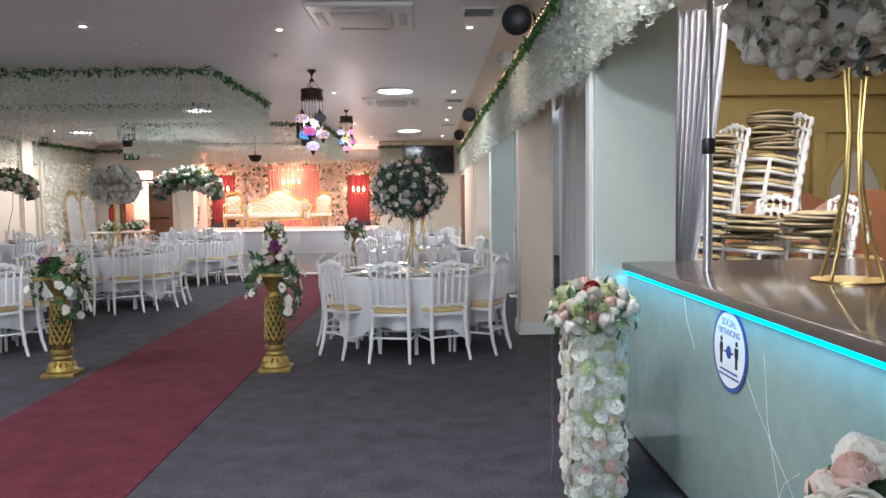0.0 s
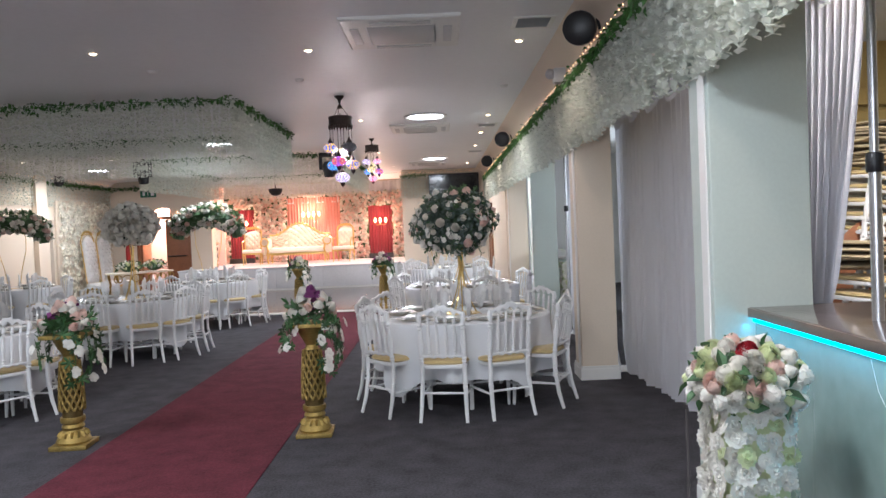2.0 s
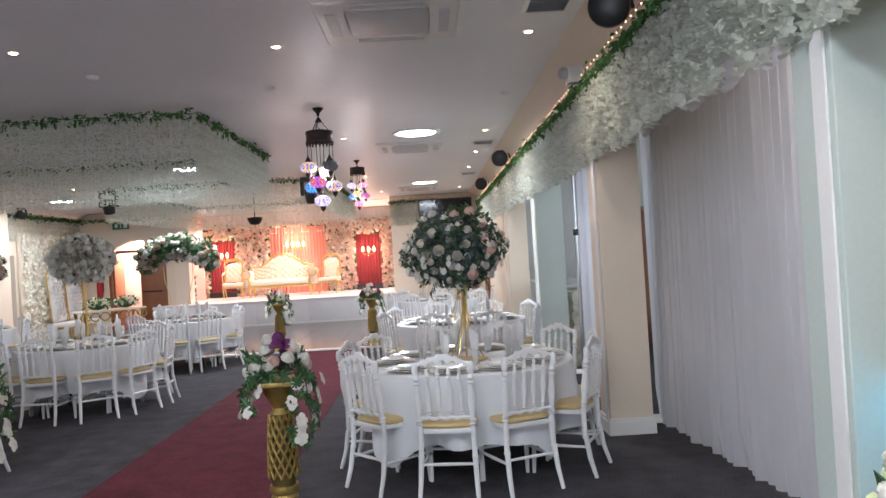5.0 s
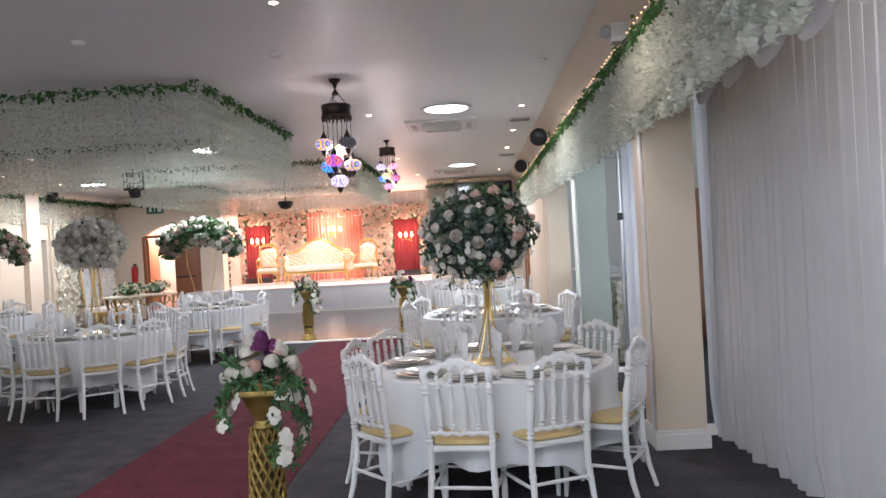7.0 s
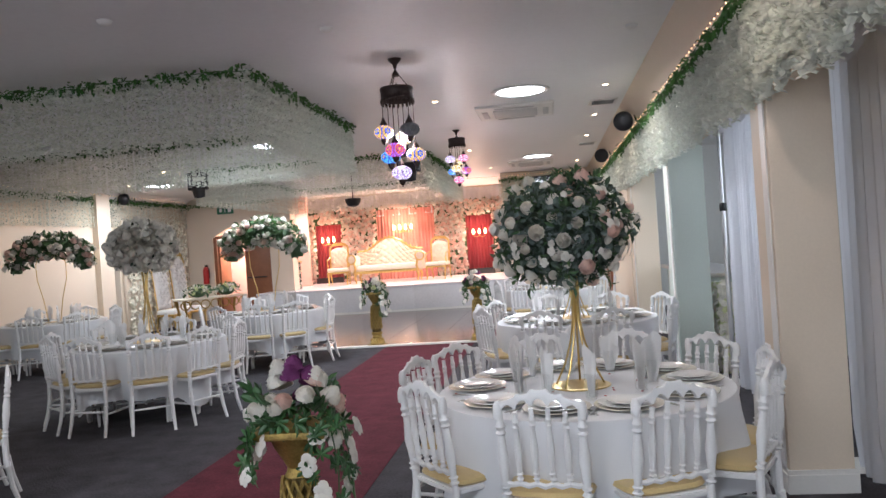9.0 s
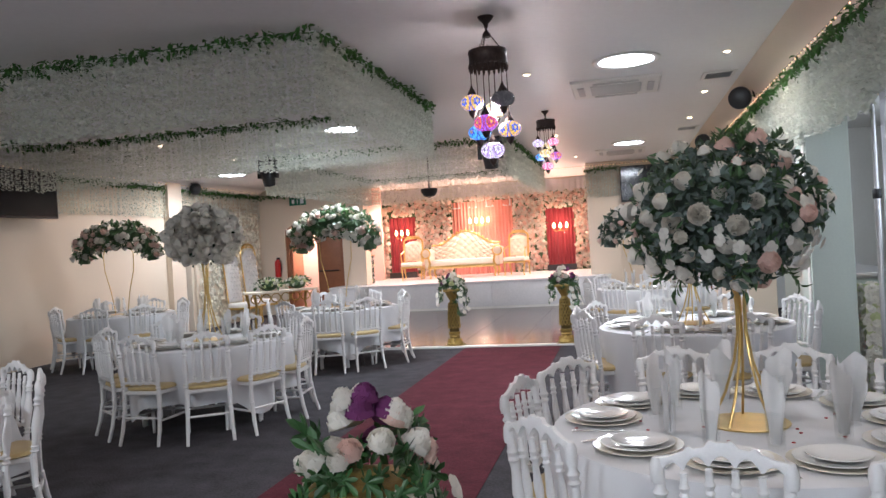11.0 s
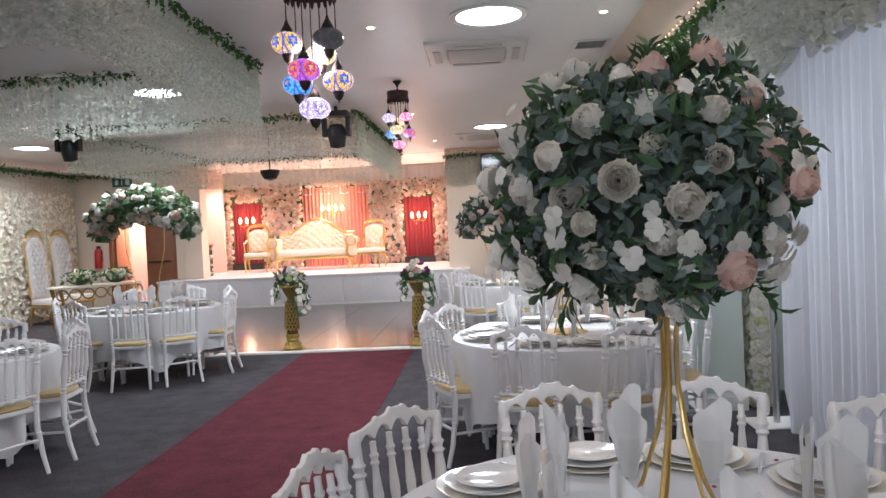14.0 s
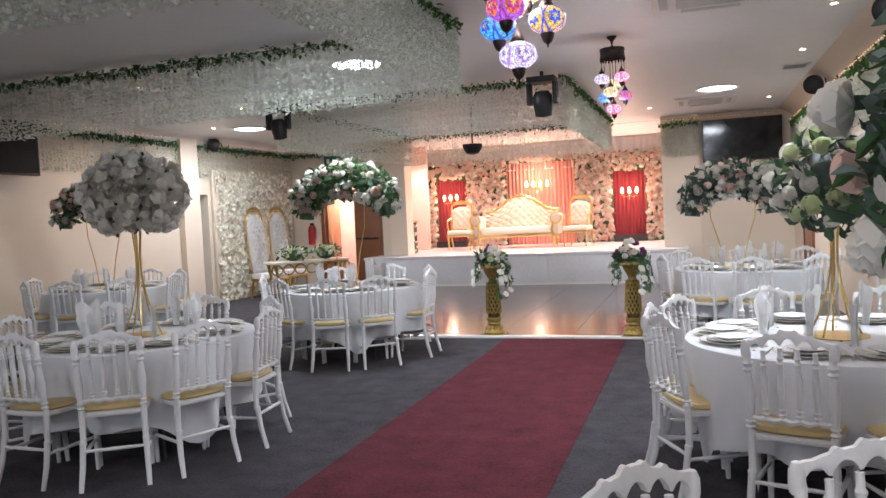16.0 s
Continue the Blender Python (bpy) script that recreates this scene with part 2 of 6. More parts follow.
def bm_lathe(bm, profile, seg=12, m=Matrix()):
    rings = []
    for r, z in profile:
        if r < 1e-5:
            rings.append([bm.verts.new(m @ Vector((0, 0, z)))])
        else:
            rings.append([bm.verts.new(m @ Vector((r * math.cos(2 * math.pi * i / seg), r * math.sin(2 * math.pi * i / seg), z))) for i in range(seg)])
    for a, b in zip(rings, rings[1:]):
        for i in range(seg):
            j = (i + 1) % seg
            if len(a) == 1 and len(b) == 1:
                continue
            if len(a) == 1:
                bm.faces.new((a[0], b[j], b[i]))
            elif len(b) == 1:
                bm.faces.new((a[i], a[j], b[0]))
            else:
                bm.faces.new((a[i], a[j], b[j], b[i]))
    for ring, flip in ((rings[0], True), (rings[-1], False)):
        if len(ring) > 2:
            bm.faces.new(ring[::-1] if flip else ring)


def lathe(profile, seg=12):
    bm = bmesh.new()
    bm_lathe(bm, profile, seg)
    return bm


def bm_tube(bm, pts, rad, seg=6):
    """A tube along points; rad is one radius or one a point."""
    pts = [Vector(p) for p in pts]
    n = len(pts)
    rads = rad if isinstance(rad, (list, tuple)) else [rad] * n
    rings = []
    up = Vector((0.31, 0.2, 0.93))
    for i, p in enumerate(pts):
        d = (pts[min(i + 1, n - 1)] - pts[max(i - 1, 0)]).normalized()
        if abs(d.dot(up)) > 0.95:
            up = Vector((0.9, 0.4, 0.1))
        a = d.cross(up).normalized()
        b = d.cross(a).normalized()
        rings.append([bm.verts.new(p + rads[i] * (math.cos(2 * math.pi * k / seg) * a + math.sin(2 * math.pi * k / seg) * b)) for k in range(seg)])
    for r, s in zip(rings, rings[1:]):
        for k in range(seg):
            j = (k + 1) % seg
            bm.faces.new((r[k], r[j], s[j], s[k]))
    bm.faces.new(rings[0][::-1])
    bm.faces.new(rings[-1])


def tube(pts, rad, seg=6):
    bm = bmesh.new()
    bm_tube(bm, pts, rad, seg)
    return bm


def make_mesh(name, bm, material, smooth=True):
    bmesh.ops.recalc_face_normals(bm, faces=bm.faces[:])
    me = bpy.data.meshes.new(name)
    bm.to_mesh(me)
    bm.free()
    if smooth:
        for p in me.polygons:
            p.use_smooth = True
        me.set_sharp_from_angle(angle=radians(40))
    me.materials.append(material)
    return me


def part(name, bm, material, parent=None, label="", smooth=True):
    me = bm if isinstance(bm, bpy.types.Mesh) else make_mesh(name, bm, material, smooth)
    ob = new(name, me)
    if parent:
        ob.parent = parent
    if label:
        ob["label"] = label
    return ob


def thing(name, label, category, at=None, group="", kind=""):
    ob = new(name)
    ob.empty_display_size = 0.1
    if at is not None:
        ob.matrix_world = at
    return tagged(ob, label, category, group, kind)


def structure(name, bm, material, label="", category="", smooth=False):
    ob = part(name, bm, material, smooth=smooth)
    return tagged(ob, label or name.replace("_", " "), category or name.split("_")[0], kind="structure")


# ---- floor, ceiling, walls ----
XL, XR, YN, YB = -9.55, 1.05, -2.6, 22.2
structure("floor", box(XL - 0.2, 6.2, YN - 0.2, YB + 0.2, -0.1, 0.0), M_CARPET, "dark grey carpeted hall floor", "floor")
structure("carpet_runner", box(-2.86, -1.47, -2.4, 15.3, 0.0, 0.006, 0.002), M_RUNNER, "long deep red aisle carpet runner on grey carpet", "carpet")
dance = structure("dance_floor", box(-6.6, 0.6, 15.42, 21.39, 0.0, 0.012), M_BLACK, "glossy dark laminate dance floor before the stage", "floor")
plank = make_mesh("floor_panel", box(-0.448, 0.448, -0.298, 0.298, 0, 0.01, 0.002), M_TILE, False)
for i in range(8):
    for j in range(10):
        ob = part("floor_panel", plank, None, dance)
        ob.location = (-6.15 + 0.9 * i, 15.72 + 0.596 * j, 0.012)
structure("dance_floor_edge", box(-6.6, 0.6, 15.31, 15.42, 0.0, 0.03, 0.008), M_WHITEP, "white painted edge strip of the dance floor", "trim")
structure("ceiling", box(XL - 0.2, 6.2, YN - 0.2, YB + 3.4, CEIL, CEIL + 0.15), M_CEIL, "smooth pale grey painted ceiling", "ceiling")
structure("wall_west", box(XL - 0.2, XL, YN, 18.65, 0, CEIL), M_CREAM, "cream painted wall", "wall")
structure("wall_west_end", box(XL - 0.2, XL, 19.0, YB, 0, CEIL), M_CREAM, "cream painted wall behind the flower panel", "wall")
structure("wall_west_head", box(XL - 0.2, XL, 18.65, 19.0, 2.1, CEIL), M_CREAM, "cream wall over a narrow dark opening", "wall")
# black sheet paints the shade seen through the narrow opening
structure("wall_west_niche", box(XL - 1.2, XL - 1.1, 18.4, 19.3, 0, CEIL), M_BLACK, "black sheet standing for the shade behind a narrow opening", "wall")
structure("pilaster", box(XL, XL + 0.12, 18.12, 18.6, 0, CEIL), M_CREAM, "shallow cream pilaster on the wall", "pilaster")
structure("wall_south", box(XL - 0.2, 6.2, YN - 0.2, YN, 0, CEIL), M_CREAM, "cream entrance wall", "wall")
structure("wall_east_outer", box(5.2, 5.4, YN, YB, 0, CEIL), M_PALEPANEL, "pale wall of the side rooms", "wall")
# back wall with an arched doorway
structure("wall_north_side", box(XL, -8.86, YB, YB + 0.2, 0, CEIL), M_CREAM, "cream back wall", "wall")
structure("wall_north_mid", box(-7.32, -7.05, YB, YB + 0.2, 0, CEIL), M_CREAM, "cream back wall beside the doorway", "wall")
bm = bmesh.new()
arc = [(-8.86 + 1.54 * k / 12, 2.12 + 0.3 * math.sin(math.pi * k / 12)) for k in range(13)]
for (xa, za), (xb, zb) in zip(arc, arc[1:]):
    v = [bm.verts.new(p) for p in ((xa, YB, za), (xb, YB, zb), (xb, YB, CEIL), (xa, YB, CEIL), (xa, YB + 0.2, za), (xb, YB + 0.2, zb), (xb, YB + 0.2, CEIL), (xa, YB + 0.2, CEIL))]
    for f in ((0, 1, 2, 3), (5, 4, 7, 6), (4, 5, 1, 0)):
        bm.faces.new([v[i] for i in f])
structure("wall_north_arch", bm, M_CREAM, "cream wall over a shallow arched doorway", "wall")
structure("lobby_wall", box(-9.6, -6.9, YB + 1.9, YB + 2.0, 0, CEIL), M_PINKWALL, "pinkish lobby wall beyond the doorway", "wall")
structure("lobby_floor", box(-9.6, -6.9, YB + 0.2, YB + 2.0, -0.1, 0.0), M_CARPET, "grey lobby floor", "floor")
structure("wall_north_east", box(-0.62, 5.4, YB, YB + 0.2, 0, CEIL), M_CREAM, "cream back wall with the television", "wall")
# stage alcove
structure("stage_side_wall_a", box(-7.95, -7.75, YB + 0.2, 25.5, 0, CEIL), M_CREAM, "cream side wall of the stage", "wall")
structure("stage_side_wall_b", box(-1.2, -1.0, YB + 0.2, 25.5, 0, CEIL), M_CREAM, "cream side wall of the stage", "wall")
structure("stage_back_wall", box(-7.95, -1.0, 25.4, 25.6, 0, CEIL), M_CREAM, "cream back wall of the stage", "wall")
structure("column_a", box(-7.06, -6.66, 22.0, 22.4, 0.652, CEIL, 0.01), M_CREAM, "square cream column at the stage", "column")
structure("column_b", box(-1.3, -0.6, 22.0, 22.4, 0, CEIL, 0.01), M_CREAM, "square cream column beside the stage", "column")
st = thing("stage", "raised white laminate stage platform with panelled front", "stage", kind="structure")
part("deck", box(-7.45, -0.85, 21.38, 25.4, 0.6, 0.65, 0.008), M_STAGE, st)
for k in range(5):
    part("front_panel", box(-7.43 + 1.31 * k, -6.124 + 1.31 * k, 21.4, 21.44, 0.07, 0.6, 0.003), M_STAGE, st)
part("plinth", box(-7.43, -0.87, 21.41, 25.3, 0, 0.07), M_WHITEP, st)
part("side_panel", box(-7.43, -7.39, 21.44, 22.2, 0.07, 0.6), M_STAGE, st)
part("side_panel", box(-0.91, -0.87, 21.44, 22.0, 0.07, 0.6), M_STAGE, st)
# right-hand side: pillars, beam, side rooms
PILLARS = [("pillar_a", 1.07, 1.56, 4.6, 4.88, M_SAGE), ("pillar_b", 1.06, 1.41, 8.18, 8.52, M_CREAM), ("pillar_c", 1.07, 1.42, 11.8, 12.2, M_SAGE), ("pillar_d", 1.07, 1.42, 15.4, 15.9, M_CREAM)]
for name, x0, x1, y0, y1, m in PILLARS:
    structure(name, box(x0, x1, y0, y1, 0, 2.6, 0.006), m, ("sage green" if m is M_SAGE else "cream") + " painted square pillar", "pillar")
    structure("trim_strip", box(x0 - 0.012, x0 - 0.002, y0 + 0.03, y0 + 0.12, 0.12, 2.6, 0.003), M_WHITEP, "white upright trim strip on a pillar", "trim")
    bm = box(x0 - 0.018, x1 + 0.018, y0 - 0.018, y1 + 0.018, 0, 0.11, 0.004)
    bm_box(bm, x0 - 0.012, x1 + 0.012, y0 - 0.012, y1 + 0.012, 0.11, 0.135)
    structure("baseboard", bm, M_WHITEP, "white moulded skirting round a pillar", "baseboard")
structure("wall_east_end", box(1.05, 1.25, 15.9, YB, 0, 2.6), M_CREAM, "cream wall towards the stage", "wall")
bm = bmesh.new()
cove = [(1.08, 2.6), (1.08, 2.98), (1.06, 3.02), (0.99, 3.09), (0.88, 3.15), (0.8, 3.178), (1.7, 3.178), (1.7, 2.6)]
ends = [[bm.verts.new((x, y, z)) for x, z in cove] for y in (YN, YB)]
for i in range(len(cove)):
    j = (i + 1) % len(cove)
    bm.faces.new((ends[0][i], ends[0][j], ends[1][j], ends[1][i]))
bm.faces.new(ends[0])
bm.faces.new(ends[1][::-1])
structure("beam", bm, M_CREAM, "cream beam with a coved top over the pillars", "beam", smooth=True)
bm = bmesh.new()
cove = [(XL, 2.98), (XL + 0.05, 3.06), (XL + 0.14, 3.14), (XL + 0.25, 3.178), (XL, 3.178)]
ends = [[bm.verts.new((x, y, z)) for x, z in cove] for y in (YN, YB)]
for i in range(len(cove)):
    j = (i + 1) % len(cove)
    bm.faces.new((ends[0][i], ends[0][j], ends[1][j], ends[1][i]))
structure("cornice", bm, M_CEIL, "pale coved cornice", "cornice", smooth=True)
structure("store_back_wall", box(1.7, 5.2, 8.3, 8.5, 0, CEIL), M_YELLOW, "ochre carved plaster wall of the store", "wall")
structure("bar_side_wall", box(3.0, 3.1, 8.6, 13.9, 0, CEIL), M_SAGE, "grey-green wall of the bar room", "wall")
structure("bar_back_wall", box(1.25, 5.2, 19.5, 19.7, 0, CEIL), M_CEIL, "pale grey wall of the bar room", "wall")

# ---- chairs and tables ----
def spindle(h, r):
    p = [(r * 0.75, 0)]
    for z, k in ((0.04, 0.75), (0.06, 1.25), (0.08, 0.8), (0.11, 0.8), (0.13, 1.2), (0.15, 0.8), (0.3, 1.0), (0.45, 1.3), (0.6, 1.0), (0.75, 0.75), (0.78, 1.2), (0.81, 0.75), (0.86, 1.2), (0.89, 0.8), (1.0, 0.8)):
        p.append((r * k, z * h))
    return p


def build_chair():
    """Napoleon-style chair; the back is at -y, the origin on the floor under the seat."""
    c = thing("banquet_chair", "white turned-spindle banquet chair with a gold seat pad", "chair", group="banquet chairs")
    bm = bmesh.new()
    ring = [(-0.17, -0.19), (0.17, -0.19), (0.2, 0.17), (0.16, 0.2), (-0.16, 0.2), (-0.2, 0.17)]
    lo, hi = ([bm.verts.new((x, y, z)) for x, y in ring] for z in (0.415, 0.445))
    bm.faces.new(lo[::-1])
    bm.faces.new(hi)
    for i in range(6):
        j = (i + 1) % 6
        bm.faces.new((lo[i], lo[j], hi[j], hi[i]))
    bmesh.ops.bevel(bm, geom=bm.edges[:], offset=0.008, segments=2, affect="EDGES")
    part("seat", bm, M_CHAIR, c)
    bm = bmesh.new()
    rows = []
    for s, z in ((0.94, 0.446), (1.02, 0.458), (0.98, 0.476), (0.8, 0.488), (0.4, 0.493)):
        rows.append([bm.verts.new((0.19 * s * math.copysign(abs(math.cos(a)) ** 0.5, math.cos(a)), 0.005 + 0.185 * s * math.copysign(abs(math.sin(a)) ** 0.5, math.sin(a)), z)) for a in (2 * math.pi * k / 20 for k in range(20))])
    for a, b in zip(rows, rows[1:]):
        for i in range(20):
            bm.faces.new((a[i], a[(i + 1) % 20], b[(i + 1) % 20], b[i]))
    bm.faces.new(rows[-1])
    part("seat_pad", bm, M_PAD, c, "gold fabric seat pad")
    for sx in (-1, 1):
        part("leg", tube([(sx * 0.17, 0.17, 0.43), (sx * 0.172, 0.175, 0.3), (sx * 0.172, 0.178, 0.285), (sx * 0.172, 0.18, 0.27), (sx * 0.176, 0.185, 0.1), (sx * 0.178, 0.19, 0.0)], [0.017, 0.019, 0.023, 0.018, 0.016, 0.013], 8), M_CHAIR, c)
        part("leg", tube([(sx * 0.17, -0.185, 0.46), (sx * 0.17, -0.185, 0.36), (sx * 0.171, -0.187, 0.28), (sx * 0.172, -0.19, 0.27), (sx * 0.173, -0.195, 0.255), (sx * 0.178, -0.215, 0.13), (sx * 0.186, -0.255, 0.0)], [0.019, 0.019, 0.018, 0.023, 0.018, 0.017, 0.014], 8), M_CHAIR, c)
        bm = bmesh.new()
        bm_lathe(bm, spindle(0.37, 0.0195), 10, pose(sx * 0.172, -0.188, 0.455, 6, 0, 0))
        part("back_post", bm, M_CHAIR, c)
        part("stretcher", tube([(sx * 0.172, -0.195, 0.2), (sx * 0.175, 0.0, 0.2), (sx * 0.174, 0.182, 0.2)], [0.009, 0.012, 0.009], 6), M_CHAIR, c)
    for y in (-0.2, 0.182):
        part("stretcher", tube([(-0.174, y, 0.225), (0, y, 0.225), (0.174, y, 0.225)], [0.009, 0.012, 0.009], 6), M_CHAIR, c)
    for k in range(4):
        bm = bmesh.new()
        bm_lathe(bm, spindle(0.29 + (0.035 if k in (1, 2) else 0.02), 0.0135), 8, pose(-0.105 + 0.07 * k, -0.198, 0.525, 6, 0, 0))
        part("spindle", bm, M_CHAIR, c)
    part("back_rail", tube([(-0.17, -0.196, 0.525), (-0.14, -0.198, 0.516), (-0.105, -0.198, 0.523), (-0.07, -0.198, 0.512), (-0.035, -0.198, 0.522), (0, -0.198, 0.51), (0.035, -0.198, 0.522), (0.07, -0.198, 0.512), (0.105, -0.198, 0.523), (0.14, -0.198, 0.516), (0.17, -0.196, 0.525)], 0.013, 6), M_CHAIR, c)
    bm = bmesh.new()
    y, n = -0.23, 60
    rows = []
    for i in range(n + 1):
        x = -0.192 + 0.384 * i / n
        q = 1 - (x / 0.2) ** 2
        base = 0.795 + 0.055 * q
        arch = abs(math.sin(math.pi * (x + 0.175) / 0.07)) if abs(x) < 0.175 else 0
        low = base + 0.04 * arch ** 0.7
        bump = 0.012 * max(0, math.cos(2 * math.pi * x / 0.19)) + 0.01 * max(0, math.cos(2 * math.pi * (x - 0.03) / 0.06)) * (abs(x) < 0.1)
        up = max(low + 0.012, base + 0.052 + 0.012 * q + bump)
        rows.append([bm.verts.new(p) for p in ((x, y - 0.011, low), (x, y + 0.011, low), (x, y + 0.013, (low + up) / 2), (x, y + 0.008, up), (x, y - 0.008, up), (x, y - 0.013, (low + up) / 2))])
    for r, q in zip(rows, rows[1:]):
        for i in range(6):
            bm.faces.new((r[i], r[(i + 1) % 6], q[(i + 1) % 6], q[i]))
    bm.faces.new(rows[0])
    bm.faces.new(rows[-1][::-1])
    for sx in (-1, 1):
        bm_lathe(bm, [(0, -0.03), (0.018, -0.022), (0.021, 0.0), (0.02, 0.03), (0.012, 0.05), (0, 0.055)], 10, pose(sx * 0.178, y, 0.825))
    part("crest", bm, M_CHAIR, c)
    return c


CHAIR = build_chair()
CHAIR.matrix_world = pose(3.62, 6.45, 0.001, 0, 0, 170)
M_CHARGER = mat("ivory_charger", (0.74, 0.7, 0.6), 0.2, var=0.03, bump=0)


def plate_mesh(name, r, m):
    return make_mesh(name, lathe([(0, 0.0), (r * 0.6, 0.0), (r * 0.7, 0.004), (r, 0.014), (r, 0.017), (r * 0.7, 0.009), (r * 0.6, 0.006), (0, 0.006)], 28), m)


PLATES = [(plate_mesh("charger_plate", 0.16, M_CHARGER), 0.002), (plate_mesh("dinner_plate", 0.132, M_CHINA), 0.012), (plate_mesh("side_plate", 0.1, M_CHINA), 0.022)]
TUMBLER = make_mesh("tumbler", lathe([(0.03, 0), (0.031, 0.004), (0.034, 0.13), (0.0325, 0.13), (0.0295, 0.012), (0, 0.012)], 16), M_GLASS)


def napkin_mesh(seed):
    """A folded napkin standing in a glass, its top cut to a slanting point."""
    rnd = random.Random(seed)
    bm = bmesh.new()
    for layer in range(2):
        skew, high = rnd.uniform(-0.4, 0.4), rnd.uniform(0.225, 0.27) - 0.03 * layer
        peak = rnd.uniform(0.15, 0.4) if layer == 0 else rnd.uniform(0.6, 0.9)
        rows = []
        for j in range(8):
            v = j / 7
            row = []
            for i in range(9):
                u = i / 8
                half = 0.023 + 0.03 * min(1, v * 1.3) ** 1.4
                top = high - 0.1 * abs(u - peak) ** 1.1
                x = (2 * u - 1) * half + 0.02 * skew * v
                y = 0.013 * math.cos(2.6 * (u - 0.5)) * (1 if layer else -1) + 0.006 * math.sin(9 * u + seed) * v
                row.append(bm.verts.new((x, y, 0.016 + top * v)))
            rows.append(row)
        for a, b in zip(rows, rows[1:]):
            for i in range(8):
                bm.faces.new((a[i], a[i + 1], b[i + 1], b[i]))
    bmesh.ops.solidify(bm, geom=bm.faces[:], thickness=0.003)
    return make_mesh("napkin", bm, M_NAPKIN)


NAPKINS = [napkin_mesh(k) for k in range(5)]


def cutlery_mesh(kind):
    bm = box(-0.005, 0.005, -0.1, 0.03, 0.001, 0.004, 0.001)
    if kind == "knife":
        bm_box(bm, -0.008, 0.007, 0.03, 0.11, 0.001, 0.003)
    else:
        bm_box(bm, -0.011, 0.011, 0.03, 0.06, 0.001, 0.004)
        for k in range(4):
            bm_box(bm, -0.011 + 0.006 * k, -0.0075 + 0.006 * k, 0.06, 0.1, 0.002, 0.004)
    return make_mesh(kind, bm, M_STEEL, False)


KNIFE, FORK = cutlery_mesh("knife"), cutlery_mesh("fork")
PETALDOT = make_mesh("scattered_petal", lathe([(0, 0), (0.007, 0.001), (0.006, 0.004), (0, 0.003)], 6), M_RED)
TR, TH = 0.77, 0.75


def cloth_mesh(seed):
    rnd = random.Random(seed)
    bm = bmesh.new()
    n = 96
    ph = [rnd.uniform(0, 6.3) for _ in range(4)]
    rows = []
    for s, dz in ((0.3, 0.0), (0.6, 0.0), (0.9, 0.0), (0.975, 0.0), (1.0, -0.006), (1.008, -0.025), (1.01, -0.1), (1.012, -0.2), (1.012, -0.3), (1.01, -0.4), (1.0, -0.47)):
        row = []
        for i in range(n):
            a = 2 * math.pi * i / n
            fold = (0.5 * math.sin(9 * a + ph[0]) + 0.35 * math.sin(14 * a + ph[1]) + 0.3 * math.sin(5 * a + ph[2])) * max(0, -dz - 0.02) * 0.24
            corner = max(0, math.cos(4 * a + ph[3] * 0.3)) ** 3
            r = TR * s + fold
            z = dz * (1 + (0.32 * corner if dz < -0.05 else 0)) + 0.002 * math.sin(3 * a + 5 * s)
            row.append(bm.verts.new((r * math.cos(a), r * math.sin(a), TH + z)))
        rows.append(row)
    for a, b in zip(rows, rows[1:]):
        for i in range(n):
            bm.faces.new((a[i], a[(i + 1) % n], b[(i + 1) % n], b[i]))
    bm.faces.new(rows[0])
    return make_mesh("tablecloth", bm, M_CLOTH)


# tables: centre and the bearings of the chairs round each
TABLES = [
    ("a", -0.08, 7.75, [-142, -104, -69, -30, 0, 35, 70, 104, 140, 172]),
    ("b", 0.0, 11.15, [-159, -111, -75, -20, 24, 65, 105, 149, 177]),
    ("c", -0.18, 15.85, [-158, -122, -90, -48, 0, 42, 88, 139]),
    ("d", -4.75, 7.85, [-130, -85, -35, -2, 35, 75, 120, 165]),
    ("e", -4.42, 11.05, [-166, -132, -98, -62, -30, 10, 55, 100, 145]),
    ("f", -8.1, 14.7, [-160, -118, -76, -36, 8, 52, 96, 140]),
    ("g", -4.35, 14.3, [-162, -118, -80, -47, 0, 42, 85, 125]),
]
rnd = random.Random(5)
